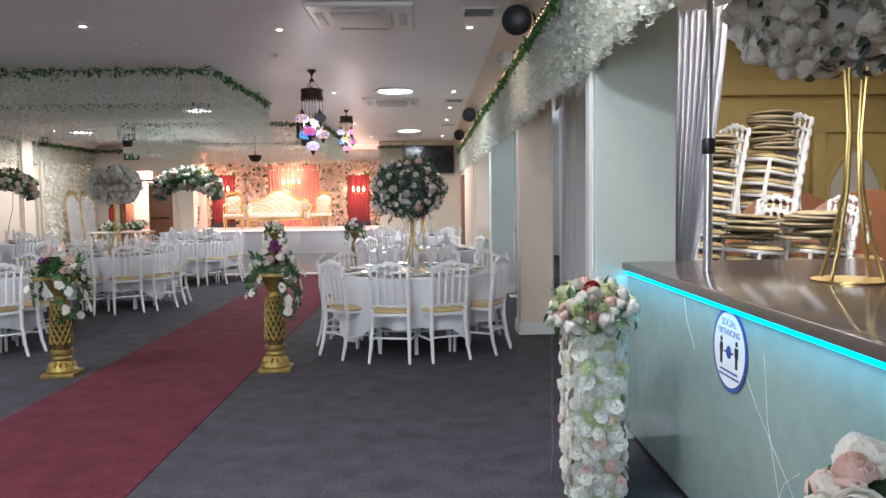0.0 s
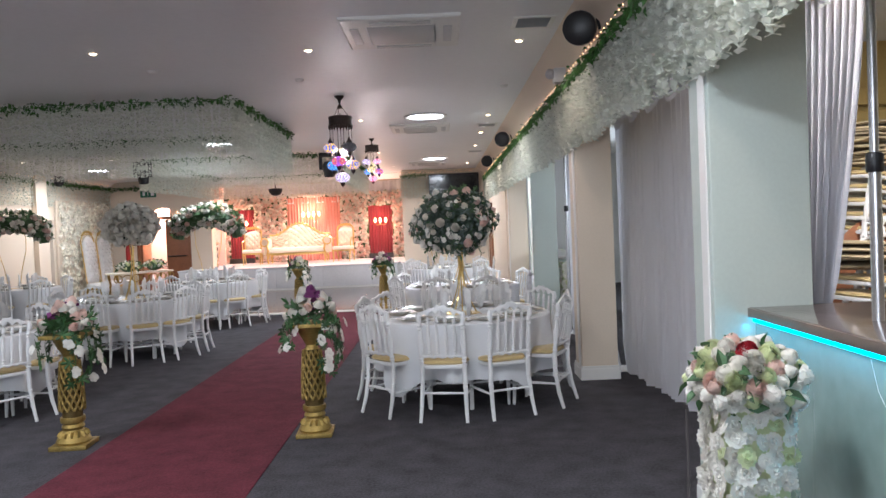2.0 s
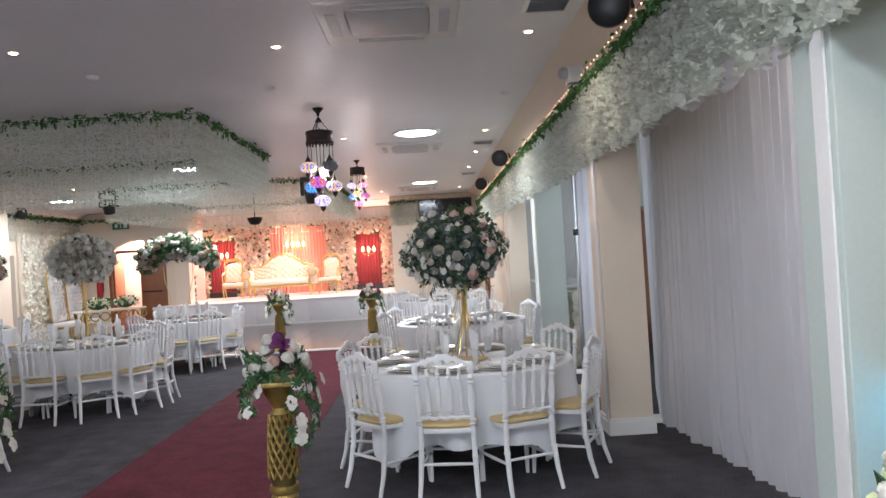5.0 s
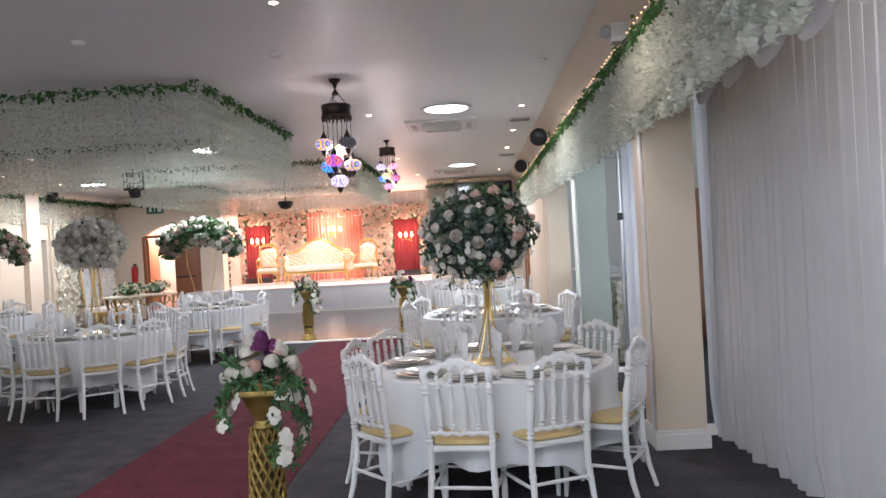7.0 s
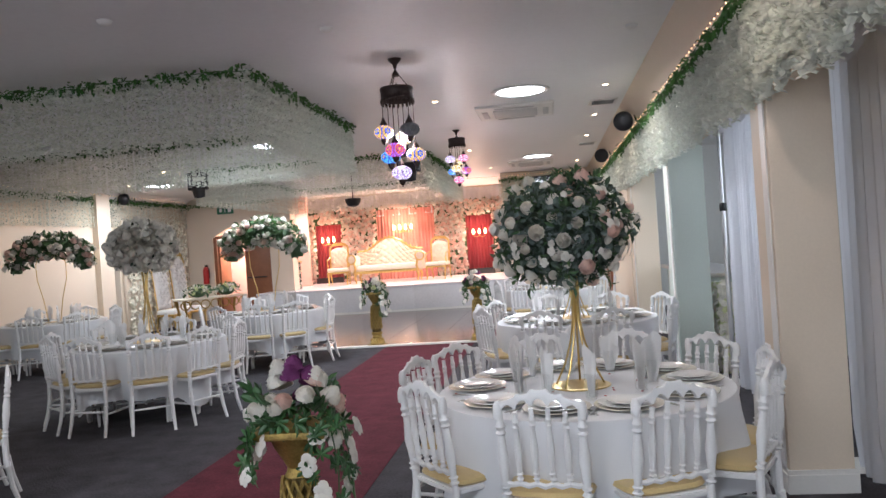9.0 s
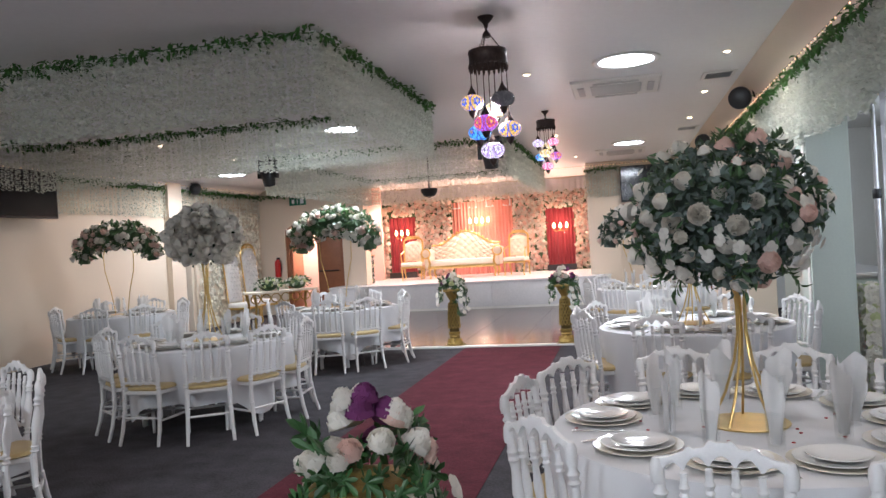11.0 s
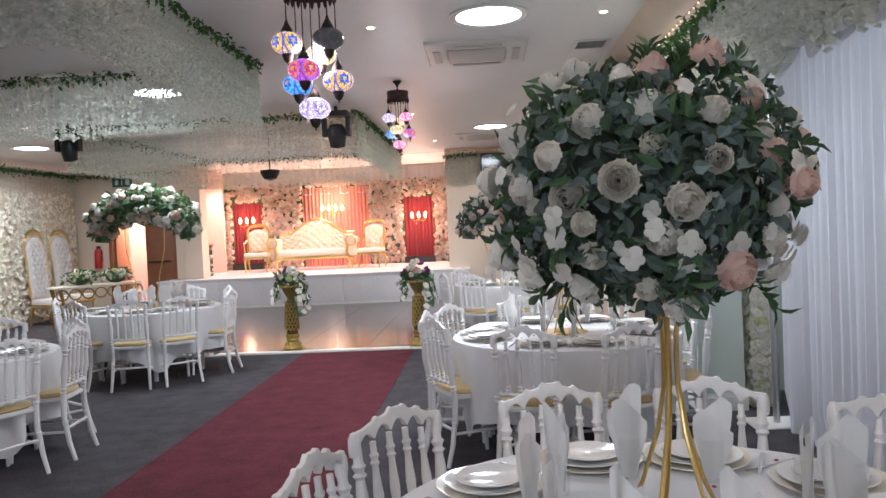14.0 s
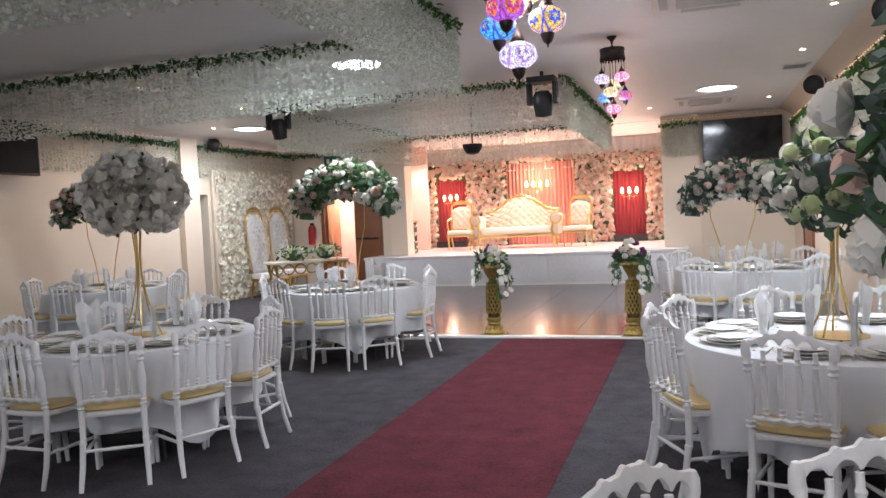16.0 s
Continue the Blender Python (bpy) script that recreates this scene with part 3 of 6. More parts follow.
for key, tx, ty, bearings in TABLES:
    t = thing("round_table", "round folding banquet table under a white cloth", "table", pose(tx, ty, 0), group="banquet tables")
    part("tabletop", lathe([(0, 0.715), (TR - 0.02, 0.715), (TR - 0.012, 0.725), (TR - 0.012, 0.738), (0, 0.742)], 40), M_WOODDOOR, t)
    for k in range(4):
        sx, sy = (-1, 1)[k % 2], (-1, 1)[k // 2]
        part("leg", tube([(sx * 0.3, sy * 0.3, 0.72), (sx * 0.34, sy * 0.33, 0.4), (sx * 0.42, sy * 0.36, 0.0)], 0.014, 8), M_BLACK, t)
    cl = part("tablecloth", cloth_mesh(len(key) + ord(key)), None)
    cl.matrix_world = pose(tx, ty, 0.0, 0, 0, rnd.uniform(0, 360))
    tagged(cl, "white linen tablecloth hanging in soft folds over a round table", "tablecloth", "tablecloths")
    for b in bearings:
        a = radians(b)
        d = 0.72 + rnd.uniform(-0.02, 0.05)
        copy_thing(CHAIR, pose(tx + d * math.cos(a), ty + d * math.sin(a), 0, 0, 0, b + 90 + rnd.uniform(-7, 7)))
        r = TR - 0.2
        place = pose(tx, ty, TH, 0, 0, b - 90 + rnd.uniform(-3, 3))
        for me, z in PLATES:
            ob = part(me.name.split(".")[0], me, None)
            ob.matrix_world = place @ pose(rnd.uniform(-0.006, 0.006), r, z + 0.001)
            tagged(ob, "round white china plate in a stacked place setting", "plate", "plates")
        for me, dx in ((KNIFE, 0.185), (FORK, -0.185)):
            ob = part(me.name, me, None)
            ob.matrix_world = place @ pose(dx, r, 0.003, 0, 0, rnd.uniform(-8, 8))
            tagged(ob, "polished steel " + me.name + " beside the plates", "cutlery", "cutlery")
        gl = place @ pose(rnd.uniform(0.02, 0.1), r - 0.21, 0.003, 0, 0, rnd.uniform(0, 360))
        ob = part("tumbler", TUMBLER, None)
        ob.matrix_world = gl
        tagged(ob, "clear glass tumbler holding a folded napkin", "glass", "tumblers")
        ob = part("napkin", rnd.choice(NAPKINS), None)
        ob.matrix_world = gl
        tagged(ob, "white napkin rolled to a point in a tumbler", "napkin", "napkins")
    if key in "ab":
        for k in range(22):
            a, r = rnd.uniform(0, 6.28), rnd.uniform(0.12, 0.7)
            ob = part("scattered_petal", PETALDOT, None)
            ob.location = (tx + r * math.cos(a), ty + r * math.sin(a), TH + 0.003)
            tagged(ob, "tiny red petal scattered on the tablecloth", "petal", "scattered petals")

# ---- flowers ----
def rose_mesh(name, material, rings=5, petals=6):
    """A rose of unit radius, opening towards +z."""
    rnd = random.Random(len(name) * 7 + rings)
    bm = bmesh.new()
    for k in range(rings):
        f = (k + 0.4) / rings
        for p in range(petals):
            a = 2 * math.pi * (p + 0.5 * k) / petals + rnd.uniform(-0.15, 0.15)
            out, wide = 0.14 + 0.76 * f, 0.26 + 0.4 * f
            top = 0.8 - 0.75 * f * f + rnd.uniform(-0.06, 0.06)
            rot = Matrix.Rotation(a, 3, "Z")
            grid = []
            for i, (ry, rz, w) in enumerate(((0.05, -0.45, 0.3), (out * 0.95, -0.1 - 0.15 * f, 1.0), (out * (0.72 + 0.3 * f), top, 0.66))):
                grid.append([bm.verts.new(rot @ Vector((s * wide * w, ry - 0.2 * wide * w * s * s, rz + (0.05 if not s and i == 2 else 0)))) for s in (-1, 0, 1)])
            for r, q in zip(grid, grid[1:]):
                for i in range(2):
                    bm.faces.new((r[i], r[i + 1], q[i + 1], q[i]))
    return make_mesh(name, bm, material)


ROSES = {k: rose_mesh("rose", m) for k, m in (("white", M_ROSE), ("blush", M_BLUSH), ("purple", M_PURPLE), ("red", M_RED), ("green", M_GREENROSE))}


def orchid_mesh():
    bm = bmesh.new()
    for k, (a, s) in enumerate(((90, 1.0), (18, 1.1), (162, 1.1), (-50, 0.85), (-130, 0.85))):
        rot = Matrix.Rotation(radians(a), 3, "Z")
        pts = [(0, 0, 0), (0.35 * s, -0.42 * s, 0.12), (0.7 * s, -0.5 * s, 0.1), (1.0 * s, -0.3 * s, 0.05), (1.08 * s, 0, 0.02), (1.0 * s, 0.3 * s, 0.05), (0.7 * s, 0.5 * s, 0.1), (0.35 * s, 0.42 * s, 0.12)]
        v = [bm.verts.new(rot @ Vector(p)) for p in pts]
        mid = bm.verts.new(rot @ Vector((0.55 * s, 0, 0.22)))
        for i in range(8):
            bm.faces.new((v[i], v[(i + 1) % 8], mid))
    return make_mesh("orchid", bm, M_ROSE)


ORCHID = orchid_mesh()


def bm_leaf(bm, m, length, width, fold=0.25):
    pts = ((0, 0, 0), (width * 0.45, length * 0.3, fold * width), (width * 0.5, length * 0.6, fold * width), (0, length, -0.12 * length), (-width * 0.5, length * 0.6, fold * width), (-width * 0.45, length * 0.3, fold * width))
    v = [bm.verts.new(m @ Vector(p)) for p in pts]
    c = bm.verts.new(m @ Vector((0, length * 0.55, 0)))
    for i in range(6):
        bm.faces.new((v[i], v[(i + 1) % 6], c))


def aim(p, d, spin=0.0):
    """A frame at p whose z axis points along d."""
    return Matrix.Translation(p) @ Vector(d).to_track_quat("Z", "Y").to_matrix().to_4x4() @ Matrix.Rotation(spin, 4, "Z")


def bouquet(parent, spots, leaf_spots, seed, colours, rose_r, leaf_l, leaf_m, core=None, jitter=0.15, leaf_w=0.45, core_m=None):
    """Roses at (point, outward) spots as parts, leaves at leaf_spots in one mesh."""
    rnd = random.Random(seed)
    for p, d in spots:
        d = (Vector(d) + Vector((rnd.gauss(0, 0.25), rnd.gauss(0, 0.25), rnd.gauss(0, 0.25)))).normalized()
        ob = part("rose", ROSES[rnd.choice(colours)], None, parent)
        r = rose_r * rnd.uniform(0.72, 1.25)
        ob.matrix_local = aim(Vector(p) + d * rnd.uniform(-jitter, jitter) * rose_r * 2, d, rnd.uniform(0, 6)) @ Matrix.Diagonal((r, r, r * 0.9, 1))
    bm = bmesh.new()
    for p, d in leaf_spots:
        d = (Vector(d) + Vector((rnd.gauss(0, 0.5), rnd.gauss(0, 0.5), rnd.gauss(0, 0.5)))).normalized()
        l = leaf_l * rnd.uniform(0.6, 1.3)
        bm_leaf(bm, aim(p, d, rnd.uniform(0, 6.28)) @ Matrix.Rotation(radians(rnd.uniform(5, 65)), 4, "X"), l, l * leaf_w)
    part("foliage", bm, leaf_m, parent)
    if core:
        part("foam_core", core, core_m or leaf_m, parent)


def sphere_spots(n, c, rx, rz, seed, zmin=-1.0):
    rnd = random.Random(seed)
    out = []
    for k in range(n):
        z = 1 - (k + 0.5) * (1 - zmin) / n
        a = k * 2.39996 + rnd.uniform(-0.2, 0.2)
        s = math.sqrt(max(0, 1 - z * z))
        d = Vector((s * math.cos(a), s * math.sin(a), z))
        q = rnd.uniform(0.88, 1.04)
        out.append((Vector(c) + Vector((d.x * rx * q, d.y * rx * q, d.z * rz * q)), d))
    return out


def core_ball(c, rx, rz):
    bm = bmesh.new()
    bm_lathe(bm, [(0, -rz)] + [(rx * math.cos(a), rz * math.sin(a)) for a in (math.pi * (k / 8 - 0.5) for k in range(1, 8))] + [(0, rz)], 14, Matrix.Translation(c))
    return bm


def gold_stand(parent, h, spread=0.14):
    part("base_plate", lathe([(0, 0), (spread + 0.02, 0), (spread + 0.02, 0.004), (0, 0.006)], 28), M_GOLD, parent)
    for k in range(5):
        a = 2 * math.pi * k / 5 + 0.3
        pts = [(spread * f * math.cos(a), spread * f * math.sin(a), z) for f, z in ((0.95, 0.005), (0.55, h * 0.2), (0.26, h * 0.42), (0.12, h * 0.62), (0.12, h * 0.8), (0.22, h * 1.02))]
        part("rod", tube(pts, 0.0055, 8), M_GOLD, parent)


def ball_centrepiece(x, y, z, stand_h, c_z, rx, rz, colours, seed, roses, leaves, rose_r, leaf_l, leaf_m, label, leaf_w=0.45, core_m=None):
    t = thing("flower_centrepiece", label, "centrepiece", pose(x, y, z), group="table centrepieces")
    gold_stand(t, stand_h)
    c = (0, 0, c_z - z)
    bouquet(t, sphere_spots(roses, c, rx * 1.0, rz * 1.0, seed, -0.85), sphere_spots(leaves, c, rx * 0.84, rz * 0.86, seed + 1) + sphere_spots(leaves // 3, c, rx * 0.97, rz * 0.97, seed + 2), seed, colours, rose_r, leaf_l, leaf_m, core_ball(c, rx * 0.8, rz * 0.8), leaf_w=leaf_w, core_m=core_m)
    return t


TT = TH + 0.003
def lumpy(spots, c):
    """Pulls points of a ball into uneven lobes, wide and low on one side."""
    out = []
    for p, d in spots:
        a, e = math.atan2(d.y, d.x), d.z
        k = 1 + 0.09 * math.sin(3 * a + 1.0 + 2 * e) + 0.07 * math.sin(5 * a + 4 * e) + 0.05 * math.cos(7 * e + a)
        out.append((Vector(c) + (Vector(p) - Vector(c)) * k, d))
    return out


t = thing("flower_centrepiece", "loose bouquet of white roses and grey-green leaves on gold rods", "centrepiece", pose(-0.09, 7.75, TT), group="table centrepieces")
gold_stand(t, 0.58)
BC = (-0.05, 0.0, 0.825)
bouquet(t, lumpy(sphere_spots(96, BC, 0.35, 0.285, 11, -0.92), BC), lumpy(sphere_spots(1400, BC, 0.3, 0.25, 12) + sphere_spots(420, BC, 0.335, 0.275, 13), BC), 11, ["white"] * 7 + ["blush"] * 2, 0.04, 0.048, M_DARKLEAF, core_ball(BC, 0.24, 0.2), jitter=0.5, leaf_w=0.42)
rnd = random.Random(29)
for name, material, n, size, wide in (("dusty_foliage", M_DUSTY, 1000, 0.04, 0.75), ("long_foliage", M_LEAF, 420, 0.058, 0.3)):
    bm = bmesh.new()
    for p, d in lumpy(sphere_spots(n, BC, 0.33, 0.27, n), BC):
        d = (d + Vector((rnd.gauss(0, 0.6), rnd.gauss(0, 0.6), rnd.gauss(0, 0.6)))).normalized()
        l = size * rnd.uniform(0.6, 1.3)
        bm_leaf(bm, aim(p, d, rnd.uniform(0, 6.28)) @ Matrix.Rotation(radians(rnd.uniform(0, 70)), 4, "X"), l, l * wide)
    part(name, bm, material, t)
for k in range(80):
    a, low = rnd.uniform(0, 6.28), k % 2 == 0
    d = Vector((math.cos(a), math.sin(a), rnd.uniform(-0.9, -0.3) if low else rnd.uniform(-0.5, 0.9))).normalized()
    ob = part("orchid", ORCHID, None, t)
    ob.matrix_local = aim(Vector(BC) + Vector((d.x * 0.355, d.y * 0.355, d.z * 0.29)) * rnd.uniform(0.95, 1.12), d, a) @ Matrix.Scale(rnd.uniform(0.018, 0.03), 4)
# drooping and outlying sprays of the big bouquet
bm = bmesh.new()
for k in range(38):
    a, e = rnd.uniform(0, 6.28), rnd.uniform(-0.9, 1.3)
    d = Vector((math.cos(a) * math.cos(e), math.sin(a) * math.cos(e), math.sin(e)))
    p0, p1 = Vector(BC) + 0.25 * d, Vector(BC) + (0.31 + 0.08 * rnd.random()) * d + Vector((0, 0, -0.03))
    bm_tube(bm, [p0, (p0 + p1) / 2 + Vector((0, 0, 0.02)), p1], 0.002, 4)
    for j in range(8):
        bm_leaf(bm, aim(p0.lerp(p1, 0.3 + 0.1 * j), d, rnd.uniform(0, 6.28)) @ Matrix.Rotation(radians(50), 4, "X"), 0.055, 0.02)
tagged(part("leaf_spray", bm, M_LEAF, t), kind="stuff")
ball_centrepiece(-4.42, 11.05, TT, 0.72, 1.73, 0.345, 0.285, ["white"], 21, 200, 90, 0.055, 0.05, M_DARKLEAF, "dense white rose ball on a tall gold wire stand", core_m=M_ROSE)


def arch_centrepiece(x, y, rz, span, top, seed, colours, label, leaf_m, squash=1.0):
    t = thing("flower_arch", label, "centrepiece", pose(x, y, TT, 0, 0, rz), group="table centrepieces")
    part("base_plate", lathe([(0, 0), (0.16, 0), (0.16, 0.004), (0, 0.006)], 28), M_GOLD, t)
    h = top - TT - 0.14
    for s in (-1, 1):
        part("rod", tube([(s * 0.1, 0, 0.004), (s * 0.16, 0, h * 0.3), (s * 0.24, 0, h * 0.55), (s * 0.25, 0, h * 0.75), (s * 0.15, 0, h * 0.95), (0, 0, h)], 0.006, 8), M_GOLD, t)
    rnd = random.Random(seed)
    spots, leaves = [], []
    n = 150
    for k in range(n * 6):
        f = rnd.random()
        a = math.pi * (0.02 + 0.96 * f)
        c = Vector((span * 0.8 * math.cos(a), 0, h - 0.42 * squash + (0.42 * squash) * math.sin(a) ** 0.8))
        b = rnd.uniform(0, 6.28)
        n_out = Vector((math.cos(a) * math.cos(b), math.sin(b), math.sin(a) * math.cos(b) + 0.15)).normalized()
        r = (0.19 if 0.1 < f < 0.9 else 0.13) * rnd.uniform(0.9, 1.1)
        (spots if k % 6 == 0 else leaves).append((c + n_out * r * (1.0 if k % 6 == 0 else 0.85), n_out))
    bouquet(t, spots, leaves, seed, colours, 0.056, 0.09, leaf_m)
    core = tube([(span * 0.8 * math.cos(math.pi * k / 12), 0, h - 0.42 * squash + 0.42 * squash * math.sin(math.pi * k / 12) ** 0.8) for k in range(13)], 0.085, 8)
    part("foam_core", core, leaf_m, t)
    return t


arch_centrepiece(-4.42, 14.4, -8, 0.68, 2.08, 31, ["white"] * 5 + ["blush"], "arch of white and blush roses with trailing leaves on gold rods", M_LEAF)
arch_centrepiece(-8.1, 14.7, 5, 0.72, 2.12, 32, ["white"] * 4 + ["blush"] * 2, "arch of pale roses and dark leaves on gold rods", M_LEAF)
arch_centrepiece(-0.3, 15.85, 10, 0.55, 1.9, 33, ["white"] * 4 + ["blush"], "small arch of white roses with leaves on gold rods", M_DARKLEAF)
# low centrepiece of the second table
t = thing("flower_centrepiece", "round cluster of white blossoms on short gold rods", "centrepiece", pose(0.0, 11.15, TT), group="table centrepieces")
gold_stand(t, 0.62)
bouquet(t, sphere_spots(50, (0, 0, 0.82), 0.3, 0.26, 71, -0.8), sphere_spots(260, (0, 0, 0.82), 0.28, 0.24, 72), 71, ["white"] * 5 + ["green"], 0.055, 0.09, M_DARKLEAF, core_ball((0, 0, 0.82), 0.2, 0.18))


# ---- gilt pedestals with flower urns ----
def pedestal_shaft():
    bm = bmesh.new()
    for s in (-1, 1):
        for k in range(12):
            pts = []
            for j in range(13):
                f = j / 12
                a = 2 * math.pi * k / 12 + s * f * 2.1
                r = 0.089 - 0.02 * f + 0.004 * math.sin(math.pi * f)
                pts.append((r * math.cos(a), r * math.sin(a), 0.28 + 0.37 * f))
            bm_tube(bm, pts, 0.0085, 5)
    return bm


def build_pedestal():
    t = thing("flower_pedestal", "antique gold lattice pedestal urn with mixed flowers", "pedestal", group="aisle pedestals")
    part("plinth", box(-0.135, 0.135, -0.135, 0.135, 0, 0.035, 0.006), M_GILT, t)
    bm = lathe([(0.12, 0.035), (0.125, 0.05), (0.115, 0.07), (0.095, 0.1), (0.078, 0.12), (0.07, 0.135), (0.075, 0.14), (0.082, 0.155), (0.075, 0.17), (0.07, 0.18), (0.085, 0.19), (0.09, 0.21), (0.086, 0.23)], 24)
    for k in range(14):
        a = 2 * math.pi * k / 14
        bm_leaf(bm, Matrix.Rotation(a, 4, "Z") @ pose(0, -0.066, 0.13, -118, 0, 0) @ pose(0, 0, 0, 0, 180, 0), 0.085, 0.05, 0.5)
    part("foot", bm, M_GILT, t)
    # core behind the lattice, its dark tone is painted shade
    part("core", lathe([(0.07, 0.2), (0.074, 0.3), (0.07, 0.4), (0.064, 0.52), (0.057, 0.62), (0.052, 0.66)], 20), M_SHADEDGILT, t)
    part("shaft", pedestal_shaft(), M_GILT, t, "gold lattice shaft")
    bm = lathe([(0.06, 0.655), (0.05, 0.67), (0.045, 0.69), (0.06, 0.72), (0.09, 0.77), (0.11, 0.82), (0.12, 0.835)], 20)
    part("bowl", bm, M_GILT, t)
    bm = box(-0.155, 0.155, -0.155, 0.155, 0.832, 0.862, 0.006)
    part("rim", bm, M_GILT, t)
    return t


def bm_figleaf(bm, m, s):
    """A deeply lobed leaf, stalk at the origin."""
    pts = []
    for k in range(28):
        a = 2 * math.pi * k / 28 - math.pi / 2
        lobe = abs(math.cos(3.5 * (a - math.pi / 2))) ** 1.2
        r = s * (0.16 + 0.36 * lobe) * (0.75 + 0.45 * max(0, math.sin(a)))
        pts.append((r * math.cos(a), s * 0.4 + r * math.sin(a), 0.07 * s * math.sin(2 * a) - 0.1 * s * max(0, math.sin(a))))
    v = [bm.verts.new(m @ Vector(p)) for p in pts]
    c = bm.verts.new(m @ Vector((0, s * 0.4, 0.05 * s)))
    for i in range(28):
        bm.faces.new((v[i], v[(i + 1) % 28], c))


M_FIG = mat("fig_leaves", (0.035, 0.1, 0.03), 0.42, var=0.3, scale=18, island=0.4, bump=0.15)


def pedestal(x, y, rz, seed, tone):
    rnd = random.Random(seed)
    t = copy_thing(PEDESTAL, pose(x, y, 0, 0, 0, rz))
    for k in range(30):
        a, r = rnd.uniform(0, 6.28), 0.18 * math.sqrt(rnd.random())
        ob = part("rose", ROSES[rnd.choice(tone)], None, t)
        q = rnd.uniform(0.038, 0.054)
        d = Vector((math.cos(a) * r * 6, math.sin(a) * r * 6, 1)).normalized()
        ob.matrix_local = aim((r * math.cos(a), r * math.sin(a), 0.9 + 0.2 * (1 - r / 0.18) + rnd.uniform(0, 0.05)), d, a) @ Matrix.Diagonal((q, q, q, 1))
    bm = bmesh.new()
    for k in range(44):
        a = rnd.uniform(0, 6.28)
        d = Vector((math.cos(a), math.sin(a), rnd.uniform(-0.7, 0.35)))
        bm_figleaf(bm, aim((0.12 * math.cos(a), 0.12 * math.sin(a), 0.86 + 0.12 * rnd.random()), d, rnd.uniform(0, 6.28)) @ Matrix.Rotation(radians(rnd.uniform(10, 60)), 4, "X"), rnd.uniform(0.09, 0.15))
    for a, drop in ((-2.3, 0.2), (-0.5, 0.32), (2.8, 0.2), (0.9, 0.22), (-1.0, 0.36), (-0.1, 0.26)):
        d = Vector((math.cos(a), math.sin(a), 0))
        pts = [d * 0.1 + Vector((0, 0, 0.9)), d * 0.19 + Vector((0, 0, 0.87)), d * 0.22 + Vector((0, 0, 0.87 - drop * 0.5)), d * 0.21 + Vector((0, 0, 0.87 - drop))]
        bm_tube(bm, pts, 0.003, 4)
        for k in range(8):
            f = k / 7
            p = Vector(pts[1]).lerp(Vector(pts[3]), f)
            bm_figleaf(bm, aim(p, d, rnd.uniform(0, 6.28)) @ pose(0, 0, 0.01, 20, rnd.uniform(-30, 30), rnd.uniform(120, 240)), rnd.uniform(0.07, 0.11))
            if rnd.random() < 0.36:
                ob = part("orchid", ORCHID, None, t)
                ob.matrix_local = aim(p + d * 0.03 + Vector((rnd.uniform(-0.05, 0.05), rnd.uniform(-0.05, 0.05), -0.02)), d + Vector((0, 0, 0.3)), rnd.uniform(0, 6.28)) @ Matrix.Scale(0.04, 4)
    part("foliage", bm, M_FIG, t, smooth=False)


PEDESTAL = build_pedestal()
TONE = ["purple", "purple", "white", "white", "blush"]
for x, y, rz, seed, tone in ((-3.1, 6.58, 4, 41, ["blush", "blush", "white", "purple"]), (-1.28, 6.64, 3, 42, TONE), (-3.05, 15.5, 0, 43, ["white", "white", "green", "purple"]), (-1.4, 15.45, 0, 44, TONE)):
    pedestal(x, y, rz, seed, tone)
for o in list(PEDESTAL.children):
    bpy.data.objects.remove(o)
bpy.data.objects.remove(PEDESTAL)


# ---- hanging blossom strings ----
def string_mesh(seed, length, step, size, per=3):
    rnd = random.Random(seed)
    bm = bmesh.new()
    z = -0.02
    while z > -length:
        for k in range(per):
            a = rnd.uniform(0, 6.28)
            s = size * rnd.uniform(0.75, 1.2)
            m = pose(rnd.uniform(-0.008, 0.008), rnd.uniform(-0.008, 0.008), z, rnd.uniform(-35, 75), 0, math.degrees(a))
            v = [bm.verts.new(m @ Vector(p)) for p in ((-0.25 * s, 0, 0), (0.25 * s, 0, 0), (0.5 * s, 0.6 * s, 0.12 * s), (0, s, 0.02 * s), (-0.5 * s, 0.6 * s, 0.12 * s))]
            bm.faces.new(v)
        z -= step * rnd.uniform(0.85, 1.15)
    return make_mesh("blossom_string", bm, M_PETAL, False)


STRINGS = [string_mesh(k, 0.6, 0.034, 0.031, 5) for k in range(6)]
LONG = [string_mesh(k + 20, 0.9, 0.034, 0.031, 5) for k in range(3)]
DENSE = [string_mesh(k + 40, 0.47 + 0.026 * k, 0.03, 0.044, 5) for k in range(6)]
SCREEN = [string_mesh(k + 60, 2.45, 0.045, 0.055, 4) for k in range(4)]


def string_curtain(a, b, z, meshes, step, label, seed, wob=0.01, group="hanging flower curtains"):
    rnd = random.Random(seed)
    a, b = Vector((*a, z)), Vector((*b, z))
    t = thing("flower_string_curtain", label, "flower curtain", Matrix.Translation(a), group)
    part("hanging_rail", tube([(0, 0, 0.0), b - a], 0.006, 6), M_WHITEP, t)
    n = int((b - a).length / step)
    for k in range(n + 1):
        ob = part("blossom_string", rnd.choice(meshes), None, t)
        p = (b - a) * (k / n) + Vector((rnd.uniform(-wob, wob), rnd.uniform(-wob, wob), rnd.uniform(-0.02, 0.0)))
        ob.matrix_local = Matrix.Translation(p) @ pose(0, 0, 0, 0, 0, rnd.uniform(0, 360))
    return t


